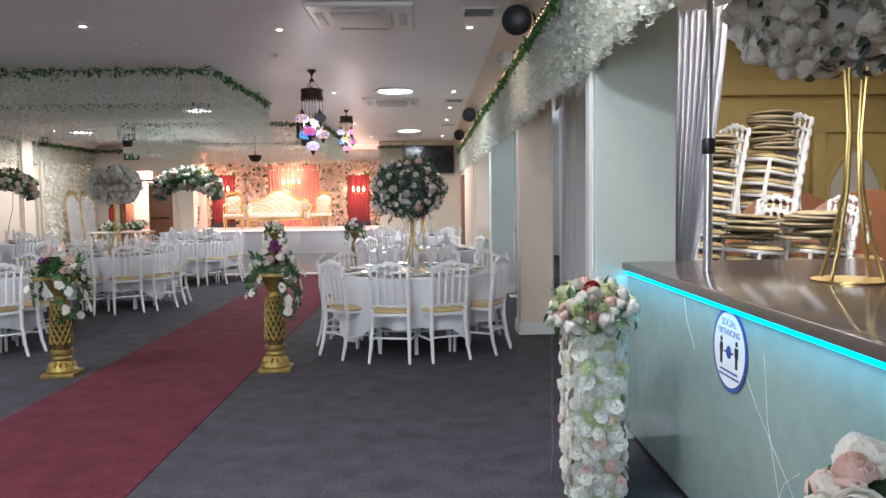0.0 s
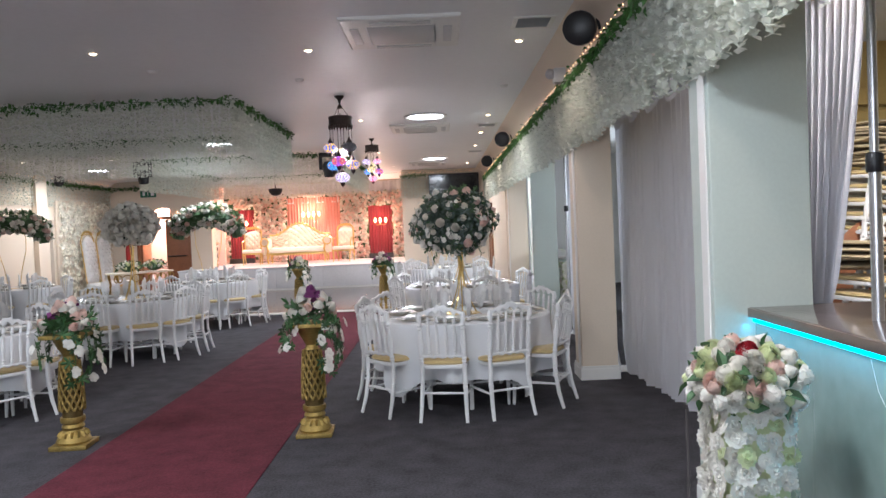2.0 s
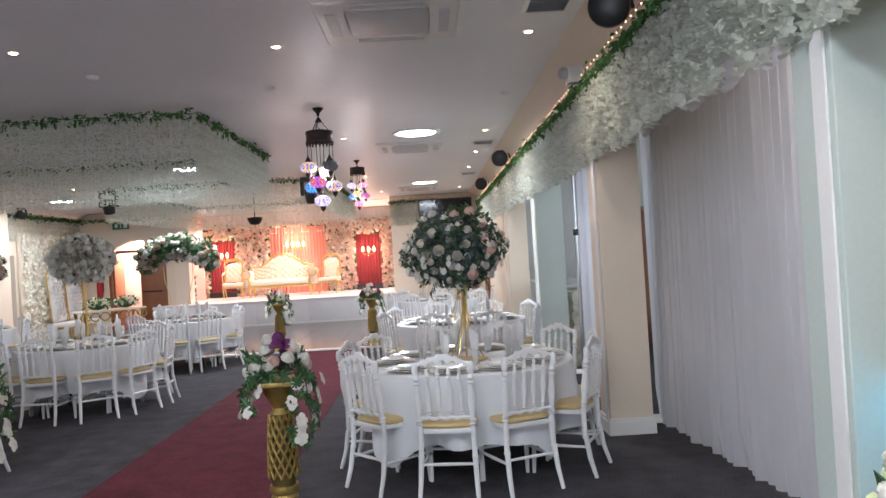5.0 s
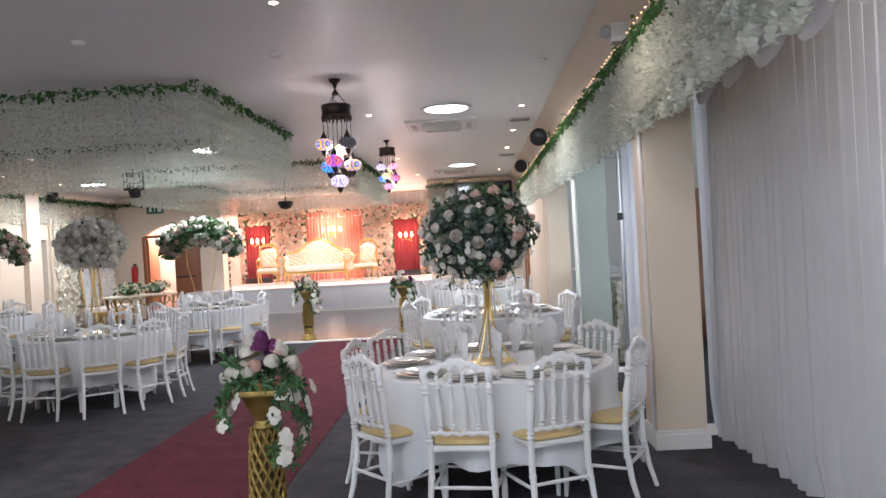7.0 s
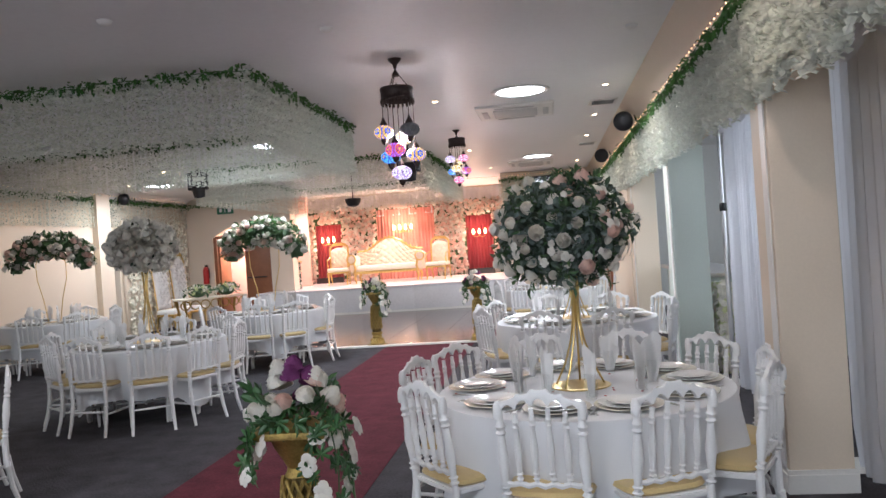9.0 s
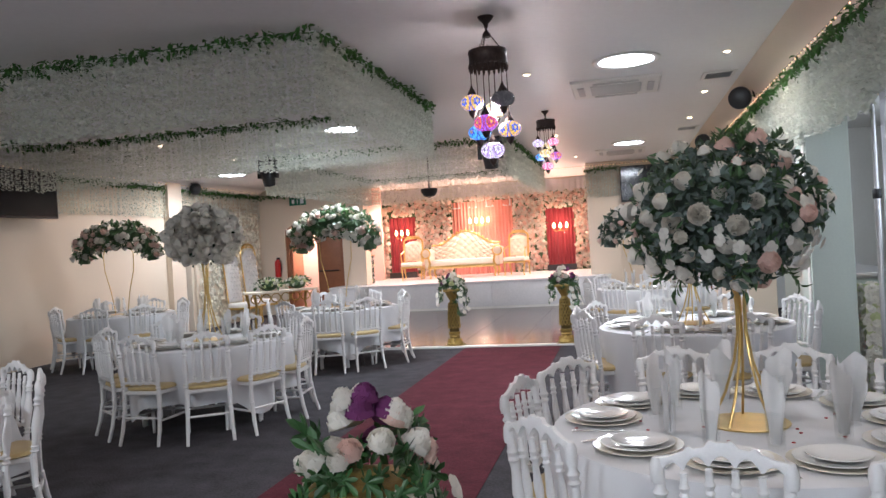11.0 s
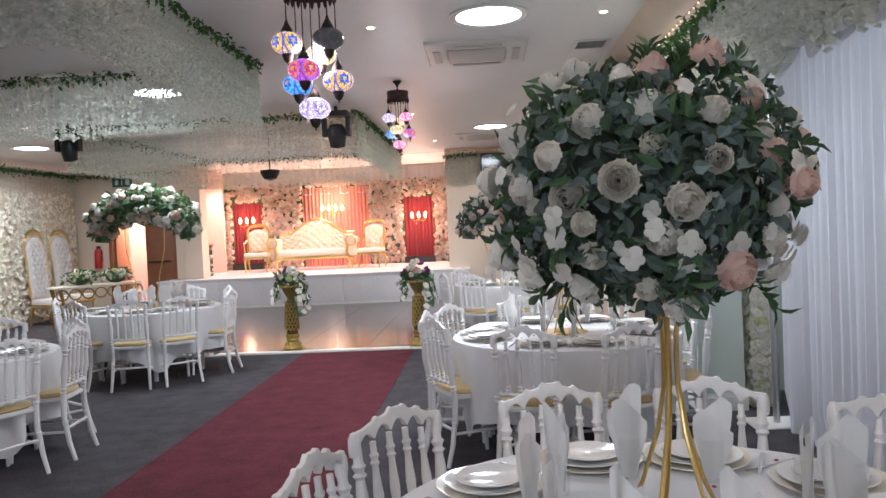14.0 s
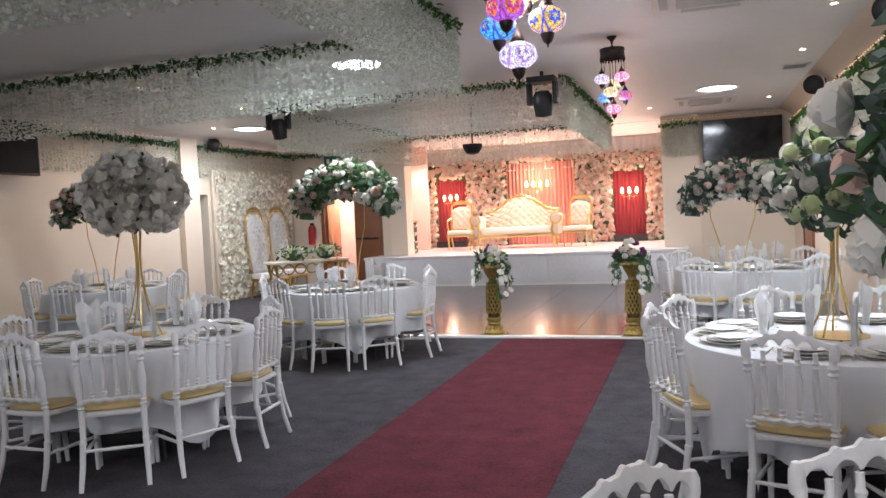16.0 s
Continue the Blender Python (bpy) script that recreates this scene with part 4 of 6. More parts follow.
def garland(a, b, seed, label, spread=0.06, per_m=170, size=0.06, group="leaf garlands"):
    rnd = random.Random(seed)
    a, b = Vector(a), Vector(b)
    n = int((b - a).length * per_m)
    bm = bmesh.new()
    bm_tube(bm, [a.lerp(b, k / 20) + Vector((0, 0, 0.01 * math.sin(k * 2.1))) for k in range(21)], 0.006, 5)
    for k in range(n):
        f = rnd.random()
        p = a.lerp(b, f) + Vector((rnd.gauss(0, spread * 0.4), rnd.gauss(0, spread * 0.4), rnd.gauss(0, spread * (0.45 + 0.25 * math.sin(f * 90)))))
        bm_leaf(bm, pose(p.x, p.y, p.z, rnd.uniform(-110, 20), rnd.uniform(-30, 30), rnd.uniform(0, 360)), size * rnd.uniform(0.6, 1.3), size * 0.55)
    ob = part("leaf_garland", bm, M_GARLAND, smooth=False)
    return tagged(ob, label, "garland", group)


LBL = "curtain of white blossom strings hung from the ceiling"
X1, X1L, Y1, Y1B = -2.62, -8.0, 9.72, 13.1
X2, X2L, Y2, Y2B = -2.2, -6.3, 16.2, 21.6
for k, (a, b, st_) in enumerate((((X1L, Y1), (X1, Y1), 0.028), ((X1, Y1), (X1, Y1B), 0.026), ((X1L, Y1B), (X1, Y1B), 0.036), ((X1L, Y1), (X1L, Y1B), 0.06), ((X2L, Y2), (X2, Y2), 0.026), ((X2, Y2), (X2, Y2B), 0.03), ((X2L, Y2), (X2L, Y2B), 0.05), ((X2L, Y2B), (X2, Y2B), 0.042))):
    string_curtain(a, b, CEIL - 0.05 if k < 7 else CEIL - 0.04, STRINGS, st_, LBL, 100 + k)
    garland((*a, CEIL - 0.05), (*b, CEIL - 0.05), 200 + k, "green ivy garland along the top of a blossom curtain")
# beam pelmet: two layers between pillars
ys = [0.2, 4.7, 8.35, 11.95, 15.6, 21.9]
for k, (ya, yb) in enumerate(zip(ys, ys[1:])):
    for j, x in enumerate((1.048, 1.018)):
        string_curtain((x, ya), (x, yb), 2.83, DENSE, (0.046 if j else 0.07) * (1.0 if k < 3 else 1.5), "dense pelmet of white blossom strings along the beam", 300 + 2 * k + j, group="beam flower pelmets")
    garland((1.0, ya, 2.86), (1.0, yb, 2.86), 320 + k, "green ivy garland along the beam", per_m=170)
# side wall
for k, (ya, yb) in enumerate(((4.0, 11.0), (11.0, 18.1), (18.6, 22.1))):
    string_curtain((XL + 0.05, ya), (XL + 0.05, yb), 3.0, STRINGS, 0.07, "thin fringe of white blossom strings on the wall", 340 + k)
    garland((XL + 0.07, ya, 3.0), (XL + 0.07, yb, 3.0), 350 + k, "green ivy garland along the wall top")
garland((-9.5, YB - 0.06, 3.0), (-7.1, YB - 0.06, 3.0), 360, "green ivy garland over the doorway")
string_curtain((-1.32, 21.97), (-0.58, 21.97), 2.98, STRINGS, 0.04, "white blossom fringe round the stage column", 361)
garland((-1.32, 21.95, 3.02), (-0.58, 21.95, 3.02), 362, "green ivy garland round the stage column")
BULB = make_mesh("fairy_bulb", lathe([(0, -0.008), (0.005, -0.004), (0.006, 0.002), (0, 0.008)], 6), M_FAIRY)
for k, (a, b, n) in enumerate((((0.99, 4.7, 2.94), (0.99, 21.9, 2.94), 150), ((XL + 0.09, 5.0, 3.09), (XL + 0.09, 22.0, 3.09), 150), ((-2.5, YB - 0.3, 3.1), (0.7, YB - 0.25, 3.1), 50))):
    t = thing("fairy_light_string", "string of small warm fairy lights along a garland", "fairy lights", Matrix.Translation(a), "fairy lights")
    d = Vector(b) - Vector(a)
    part("cable", tube([(0, 0, 0.008), d + Vector((0, 0, 0.008))], 0.0025, 5), M_BLACK, t)
    for j in range(n):
        ob = part("bulb", BULB, None, t)
        ob.location = d * (j / (n - 1))

# ---- drapes ----
def drape(name, a, b, z0, z1, folds, amp, material, label, seed, sag=0.0, puddle=0.05, group="drapes", squeeze=None):
    """A pleated curtain from plan point a to b."""
    rnd = random.Random(seed)
    a, b = Vector((*a, 0)), Vector((*b, 0))
    d = (b - a).normalized()
    nrm = Vector((-d.y, d.x, 0))
    n = folds * 6
    ph = [rnd.uniform(-0.8, 0.8) for _ in range(folds + 2)]
    bm = bmesh.new()
    rows = []
    for j in range(11):
        v = j / 10
        row = []
        for i in range(n + 1):
            u = i / n
            k = u * folds
            off = amp * (math.sin(2 * math.pi * k + ph[int(k)] * 0.5) * (0.6 + 0.5 * v) + 0.6 * v * math.sin(k * 1.3 + seed))
            uu = u
            if squeeze:
                uu = u * squeeze(v)
            z = z1 + (z0 - z1) * v
            if j == 10:
                off += puddle * (0.5 + 0.5 * math.sin(k * 2.2))
            row.append(bm.verts.new(a + (b - a) * uu + nrm * off + Vector((0, 0, z + 0.02 * math.sin(k * 0.9) * (1 if j in (0,) else 0)))))
        rows.append(row)
    for r, s in zip(rows, rows[1:]):
        for i in range(n):
            bm.faces.new((r[i], r[i + 1], s[i + 1], s[i]))
    bmesh.ops.solidify(bm, geom=bm.faces[:], thickness=0.003)
    ob = part(name, bm, material)
    return tagged(ob, label, "curtain", group)


drape("drape", (1.56, 8.6), (1.78, 4.95), 0.012, 2.62, 34, 0.028, M_DRAPE, "floor-length white voile drape hung between pillars", 1)
drape("drape", (1.52, 11.3), (1.5, 8.75), 0.012, 2.62, 24, 0.026, M_DRAPE, "floor-length white voile drape in soft pleats", 2)


def swag_row(y0, y1, x, n, seed):
    t = thing("swag_pelmet", "row of white scalloped fabric swags over a drape", "swag", group="swags")
    w = (y1 - y0) / n
    for k in range(n):
        bm = bmesh.new()
        rows = []
        for j in range(6):
            v = j / 5
            rows.append([bm.verts.new((x - 0.03 * math.sin(math.pi * i / 10) * (0.4 + v) - 0.012 * math.sin(v * 9), y0 + w * k + w * i / 10, 2.6 - v * (0.06 + 0.17 * math.sin(math.pi * i / 10) ** 0.6))) for i in range(11)])
        for r, s in zip(rows, rows[1:]):
            for i in range(10):
                bm.faces.new((r[i], r[i + 1], s[i + 1], s[i]))
        bmesh.ops.solidify(bm, geom=bm.faces[:], thickness=0.004)
        part("swag", bm, M_DRAPE, t)


swag_row(4.95, 8.2, 1.46, 6, 1)
swag_row(8.62, 11.3, 1.42, 7, 2)


def pole(x, y, clamp, h=2.6):
    t = thing("drape_pole", "silver telescopic drape pole with a black clamp", "pole", pose(x, y, 0), group="drape poles")
    part("base_plate", box(-0.2, 0.2, -0.16, 0.16, 0, 0.008, 0.002), M_WHITEP, t)
    part("lower_tube", lathe([(0.024, 0.008), (0.024, clamp)], 14), M_SILVER, t)
    part("upper_tube", lathe([(0.018, clamp), (0.018, h)], 14), M_SILVER, t)
    part("clamp", lathe([(0.03, clamp - 0.04), (0.034, clamp - 0.035), (0.034, clamp + 0.03), (0.028, clamp + 0.04)], 14), M_BLACK, t)


pole(1.52, 3.98, 1.73)
pole(1.5, 11.4, 1.73)
pole(1.46, 8.66, 1.68)
# gathered drape at the counter
drape("tied_drape", (1.57, 4.72), (1.92, 4.72), 1.05, 2.62, 9, 0.03, M_DRAPE, "white drape gathered and tied back beside the counter", 5, squeeze=lambda v: 1.0 - 0.6 * v ** 1.3)

# ---- reception counter ----
t = thing("reception_counter", "frosted glass reception counter with marble top and blue strip light", "counter", kind="")
part("front_panel", box(1.27, 1.31, 0.3, 4.6, 0.06, 1.03, 0.003), M_COUNTER, t, "pale green frosted glass front panel")
part("end_panel", box(1.31, 2.7, 4.56, 4.6, 0.06, 1.03, 0.003), M_COUNTER, t)
part("plinth", box(1.3, 2.68, 0.32, 4.57, 0, 0.06), M_BLACK, t)
part("worktop", box(1.245, 2.75, 0.25, 4.64, 1.052, 1.082, 0.003), M_MARBLE, t, "glossy dark marble worktop")
part("edge_trim", box(1.235, 1.262, 0.25, 4.645, 1.035, 1.08, 0.004), M_TRIM, t)
part("edge_trim", box(1.262, 2.75, 4.6, 4.645, 1.035, 1.078, 0.004), M_TRIM, t)
part("light_strip", box(1.258, 1.27, 0.3, 4.6, 1.012, 1.034), M_BLUE, t, "glowing blue LED strip")
for a, b in (((3.05, 0.93), (2.5, 0.45)), ((2.75, 0.9), (2.62, 0.42)), ((2.62, 0.42), (2.48, 0.56)), ((3.6, 1.0), (3.45, 0.78))):
    part("crack", tube([(1.2685, a[0], a[1]), (1.268, (a[0] + b[0]) / 2 + 0.03, (a[1] + b[1]) / 2), (1.2685, b[0], b[1])], 0.0009, 4), M_WHITEP, t)
sign = thing("round_sign", "oval-looking round blue and white distancing sign stuck on glass", "sign", pose(1.266, 3.055, 0.855, 90, 0, -90))
part("rim", lathe([(0, 0.0), (0.17, 0.0), (0.17, 0.002), (0, 0.002)], 40), M_SIGNBLUE, sign)
part("face", lathe([(0, 0.002), (0.152, 0.002), (0.152, 0.003), (0, 0.003)], 40), M_SIGN, sign)


def lettering(words, size, x, y, parent, z=0.0035):
    cu = bpy.data.curves.new("lettering", "FONT")
    cu.body, cu.size, cu.align_x, cu.extrude = words, size, "CENTER", 0.0004
    ob = new("lettering", cu)
    me = bpy.data.meshes.new_from_object(ob)
    bpy.data.objects.remove(ob)
    me.materials.clear()
    me.materials.append(M_SIGNBLUE)
    ob = part("lettering", me, None, parent)
    ob.matrix_local = pose(x, y, z)


lettering("SOCIAL", 0.042, 0, 0.095, sign)
lettering("DISTANCING", 0.036, 0, 0.058, sign)
for sx in (-0.075, 0.075):
    bm = lathe([(0, 0.003), (0.011, 0.003), (0.011, 0.004), (0, 0.004)], 14)
    for v in bm.verts:
        v.co += Vector((sx, 0.035, 0))
    bm_box(bm, sx - 0.017, sx + 0.017, -0.02, 0.02, 0.003, 0.004)
    bm_box(bm, sx - 0.011, sx + 0.011, -0.065, -0.02, 0.003, 0.004)
    part("pictogram", bm, M_BLACK, sign, smooth=False)
bm = lathe([(0, 0.003), (0.026, 0.003), (0.026, 0.004), (0, 0.004)], 20)
bm_box(bm, -0.045, 0.045, -0.004, 0.004, 0.003, 0.0042)
for v in bm.verts:
    v.co.y -= 0.01
part("emblem", bm, M_SIGNBLUE, sign)
for k, w in enumerate((0.085, 0.1)):
    part("text_line", box(-w, w, -0.092 - 0.02 * k, -0.084 - 0.02 * k, 0.003, 0.004), M_SIGNBLUE, sign)


# ---- flower boxes ----
def floret_mesh(name, material, seed):
    """A flat ruffled blossom of unit radius facing +z."""
    rnd = random.Random(seed)
    bm = bmesh.new()
    for ring, (r0, r1, lift) in enumerate(((0.0, 1.0, 0.12), (0.0, 0.62, 0.34), (0.0, 0.34, 0.5))):
        for k in range(6 - ring):
            a = 2 * math.pi * (k + 0.4 * ring) / (6 - ring) + rnd.uniform(-0.15, 0.15)
            rot = Matrix.Rotation(a, 3, "Z")
            w = r1 * 0.52
            pts = ((0.02, 0, 0.05), (r1 * 0.55, -w, lift * 0.9), (r1, -w * 0.55, lift * rnd.uniform(0.5, 1.3)), (r1 * 0.93, 0, lift * 0.4), (r1, w * 0.55, lift * rnd.uniform(0.5, 1.3)), (r1 * 0.55, w, lift * 0.9))
            bm.faces.new([bm.verts.new(rot @ Vector(p)) for p in pts])
    return make_mesh(name, bm, material, False)


FLORETS = [floret_mesh("blossom", M_ROSE, 1), floret_mesh("blossom", M_ROSE, 2), floret_mesh("blossom", M_ROSE, 3), floret_mesh("blossom", M_GREENROSE, 4), floret_mesh("blossom", M_BLUSH, 5)]


def flower_box(x, y, w, h, seed, label, crown):
    t = thing("flower_box", label, "flower column", pose(x, y, 0), group="flower columns")
    rnd = random.Random(seed)
    for px, py in ((-w, -w), (w, -w), (-w, w), (w, w)):
        part("acrylic_post", box(px - 0.006, px + 0.006, py - 0.006, py + 0.006, 0, h, 0.001), M_GLASS, t)
    # green core, also darker than the petals to paint shade between blossoms
    part("inner_core", box(-w + 0.06, w - 0.06, -w + 0.06, w - 0.06, 0, h - 0.03), M_GREENROSE, t)
    for side in range(4):
        nx, nz = int(2 * w / 0.064), int(h / 0.062)
        for i in range(nx):
            for j in range(nz):
                ob = part("blossom", rnd.choice(FLORETS[:3]) if rnd.random() > 0.1 else rnd.choice(FLORETS[3:]), None, t)
                u, z = -w + 0.05 + (2 * w - 0.1) * (i + rnd.uniform(0.2, 0.8)) / nx, 0.04 + (h - 0.06) * (j + rnd.uniform(0.2, 0.8)) / nz
                d = Matrix.Rotation(side * math.pi / 2, 3, "Z")
                r = rnd.uniform(0.031, 0.044)
                ob.matrix_local = aim(d @ Vector((u, -w + rnd.uniform(0.03, 0.055), z)), d @ Vector((rnd.uniform(-0.5, 0.5), -1, rnd.uniform(-0.3, 0.6))), rnd.uniform(0, 6)) @ Matrix.Diagonal((r, r, r * 0.7, 1))
    if crown:
        c = (0, 0, h + 0.02)
        bouquet(t, sphere_spots(80, c, w + 0.03, 0.14, seed, -0.5), sphere_spots(90, c, w + 0.01, 0.13, seed + 1, -0.5), seed, ["white"] * 8 + ["green"] * 3 + ["blush"], 0.041, 0.075, M_LEAF)
        for sx in (-0.02,):
            ob = part("rose", ROSES["red"], None, t, "deep red rose")
            ob.matrix_local = aim((sx, -w * 0.5, h + 0.14), (0, -0.6, 1)) @ Matrix.Scale(0.05, 4)
    return t


flower_box(0.86, 3.72, 0.17, 0.9, 51, "clear acrylic column packed with white flowers and topped with roses", True)
flower_box(1.58, 11.95, 0.14, 0.98, 52, "tall clear column packed with white blossoms", False)
# tall bouquet on the counter and the one at its near end
t = thing("flower_centrepiece", "huge white rose bouquet on tall crossed gold rods on the counter", "centrepiece", pose(1.98, 3.45, 1.083), group="table centrepieces")
part("base_plate", lathe([(0, 0), (0.17, 0), (0.17, 0.006), (0, 0.008)], 32), M_GOLD, t)
for k in range(4):
    a = math.pi * k / 2 + 0.5
    part("rod", tube([(f * math.cos(a), f * math.sin(a), z) for f, z in ((0.15, 0.006), (0.1, 0.15), (0.045, 0.4), (0.03, 0.66), (0.05, 0.95))], 0.009, 8), M_GOLD, t)
bouquet(t, sphere_spots(230, (-0.03, 0, 1.23), 0.47, 0.3, 61, -0.9), sphere_spots(240, (-0.03, 0, 1.23), 0.45, 0.28, 62), 61, ["white"], 0.062, 0.08, M_DARKLEAF, core_ball((-0.03, 0, 1.23), 0.38, 0.24), core_m=M_ROSE)
t = thing("flower_posy", "low posy of cream and peach roses on a stand", "posy", pose(0.98, 1.5, -0.0))
part("stand", lathe([(0.12, 0), (0.12, 0.02), (0.03, 0.05), (0.03, 0.71), (0.1, 0.76)], 18), M_WHITEP, t)
bouquet(t, sphere_spots(26, (0, 0, 0.84), 0.15, 0.11, 63, -0.4), sphere_spots(40, (0, 0, 0.84), 0.14, 0.1, 64), 63, ["white", "white", "blush"], 0.055, 0.07, M_LEAF, core_ball((0, 0, 0.84), 0.12, 0.09))


# ---- store room: stacked chairs, pads, carved wall ----
for sx, sy, n, rz, lean in ((2.42, 7.0, 12, 112, 6), (2.98, 7.05, 13, 108, 8), (2.66, 6.3, 6, 120, 5), (3.12, 6.2, 6, 100, 5), (3.62, 6.45, 5, 170, 3)):
    for k in range(1 if rz == 170 else 0, n):
        copy_thing(CHAIR, pose(sx + 0.022 * k, sy + 0.008 * k, 0.001 + (0.02 + 0.112 * k if k else 0), 0, lean if k else 0, 0) @ pose(0, 0, 0, 0, 0, rz))
# khaki fabric, darkened in its colour for the shade of the store
M_KHAKI = mat("worn_khaki_pad_fabric", (0.36, 0.29, 0.18), 0.85, var=0.25, scale=9, fine=200, bump=0.35, obj=0.35)
PAD = make_mesh("spare_seat_pad", lathe([(0, 0), (0.19, 0), (0.205, 0.008), (0.2, 0.022), (0.14, 0.03), (0, 0.031)], 20), M_KHAKI)
rnd = random.Random(8)
for sx, sy, z0, n in ((2.78, 6.33, 1.11, 7), (3.24, 6.23, 1.11, 8), (3.27, 7.14, 1.9, 12), (2.68, 7.08, 1.79, 9)):
    for k in range(n):
        ob = part("spare_seat_pad", PAD, None)
        ob.matrix_world = pose(sx + rnd.uniform(-0.05, 0.05), sy + rnd.uniform(-0.03, 0.03), z0 + 0.029 * k, rnd.uniform(-3, 3), rnd.uniform(0, 7), rnd.uniform(0, 360)) @ Matrix.Diagonal((1.1, 1.0, 1, 1))
        tagged(ob, "spare khaki fabric seat pad in a pile on stacked chairs", "seat pad", "spare seat pads")
for sx, sy, rz in ((3.45, 6.95, 12), (3.98, 6.6, -8)):
    t = thing("stored_table", "brown round folding table stored upright on its edge", "table", pose(sx, sy, 0.762, 82, 0, rz), "stored tables")
    part("tabletop", lathe([(0, -0.012), (0.75, -0.012), (0.76, -0.004), (0.76, 0.008), (0.752, 0.014), (0, 0.014)], 40), M_WOODDOOR, t)
    for dx in (-0.3, 0.3):
        part("folded_leg", tube([(dx, -0.45, 0.03), (dx * 0.9, 0.0, 0.035), (dx, 0.4, 0.03)], 0.013, 8), M_BLACK, t)
t = thing("carved_panel", "ochre carved plaster screen with pointed niches", "wall panel", kind="structure")
part("cornice", box(1.75, 5.15, 8.2, 8.3, 2.55, 2.72, 0.02), M_YELLOW, t)
part("frieze", box(1.75, 5.15, 8.24, 8.3, 2.15, 2.5, 0.01), M_YELLOW, t)
for k in range(4):
    x0 = 1.9 + 0.85 * k
    bm = bmesh.new()
    outer = [(x0, 0.6), (x0, 1.6), (x0 + 0.12, 1.82), (x0 + 0.3, 2.0), (x0 + 0.48, 1.82), (x0 + 0.6, 1.6), (x0 + 0.6, 0.6)]
    bm_tube(bm, [(x, 8.27, z) for x, z in outer], 0.03, 6)
    part("niche_frame", bm, M_YELLOW, t)
    bm = bmesh.new()
    bm.faces.new([bm.verts.new((x, 8.292, z)) for x, z in outer])
    part("niche", bm, M_PALEPANEL, t, "pale niche back")
    part("pilaster", box(x0 + 0.66, x0 + 0.8, 8.22, 8.3, 0, 2.15, 0.01), M_YELLOW, t)
    part("relief", box(x0 - 0.02, x0 + 0.62, 8.25, 8.3, 2.2, 2.45, 0.03), M_YELLOW, t)


# ---- bar seen between the pillars ----
t = thing("bar_counter", "grey bar counter with a silver-edged top behind the pillars", "counter")
part("body", box(1.5, 1.95, 12.4, 15.3, 0, 0.98, 0.005), M_SAGE, t)
part("worktop", box(1.42, 2.05, 12.35, 15.35, 0.98, 1.03, 0.006), M_SILVER, t)
t = thing("door_1", "brown wooden door in the bar side room", "door", pose(2.99, 13.15, 0), kind="structure")
part("leaf", box(-0.05, 0.0, -0.42, 0.42, 0, 2.02, 0.004), M_WOODDOOR, t)
for y0, y1, z0, z1 in ((-0.5, -0.43, 0, 2.1), (0.43, 0.5, 0, 2.1), (-0.5, 0.5, 2.03, 2.1)):
    part("frame", box(-0.08, 0.0, y0, y1, z0, z1, 0.004), M_WOODDOOR, t)
part("notice", box(-0.054, -0.05, -0.1, 0.1, 1.4, 1.65), M_SIGN, t)


# ---- ceiling fittings ----
# the nearest diffuser belongs to the added fill overhead, out of view
for k, (sx, sy) in enumerate(SKYLIGHTS):
    t = thing("skylight", "round glowing daylight tube diffuser in the ceiling", "skylight", pose(sx, sy, CEIL), "skylights")
    part("trim_ring", lathe([(0.285, -0.002), (0.32, -0.004), (0.325, -0.016), (0.3, -0.022), (0.285, -0.014)], 40), M_WHITEP, t)
    part("diffuser", lathe([(0, -0.02), (0.2, -0.019), (0.284, -0.012)], 40), M_SKYL, t, "glowing white diffuser")
for sx, sy in SPOTS:
    t = thing("downlight", "small white recessed ceiling downlight", "downlight", pose(sx, sy, CEIL), "downlights")
    part("bezel", lathe([(0.03, -0.001), (0.045, -0.002), (0.047, -0.006), (0.032, -0.008)], 20), M_WHITEP, t)
    part("bulb", lathe([(0, -0.014), (0.02, -0.013), (0.03, -0.009)], 16), M_WARM, t)


def ac_unit(x, y):
    t = thing("ceiling_air_conditioner", "white four-way ceiling cassette air conditioner", "air conditioner", pose(x, y, CEIL), "air conditioners")
    bm = bmesh.new()
    for s0, s1, z0, z1 in ((0.475, 0.475, 0, -0.02), (0.475, 0.46, -0.02, -0.03), (0.46, 0.28, -0.03, -0.036)):
        a = [bm.verts.new((sx * s0, sy * s0, z0)) for sx, sy in ((-1, -1), (1, -1), (1, 1), (-1, 1))]
        b = [bm.verts.new((sx * s1, sy * s1, z1)) for sx, sy in ((-1, -1), (1, -1), (1, 1), (-1, 1))]
        for i in range(4):
            bm.faces.new((a[i], a[(i + 1) % 4], b[(i + 1) % 4], b[i]))
    part("casing", bm, M_WHITEP, t)
    part("grille", box(-0.27, 0.27, -0.27, 0.27, -0.04, -0.03, 0.006), M_GREYP, t)
    for k in range(4):
        part("louvre", box(-0.24, 0.24, 0.34, 0.41, -0.042, -0.034, 0.003), M_GREYP, t).matrix_local = pose(0, 0, 0, 0, 0, 90 * k)


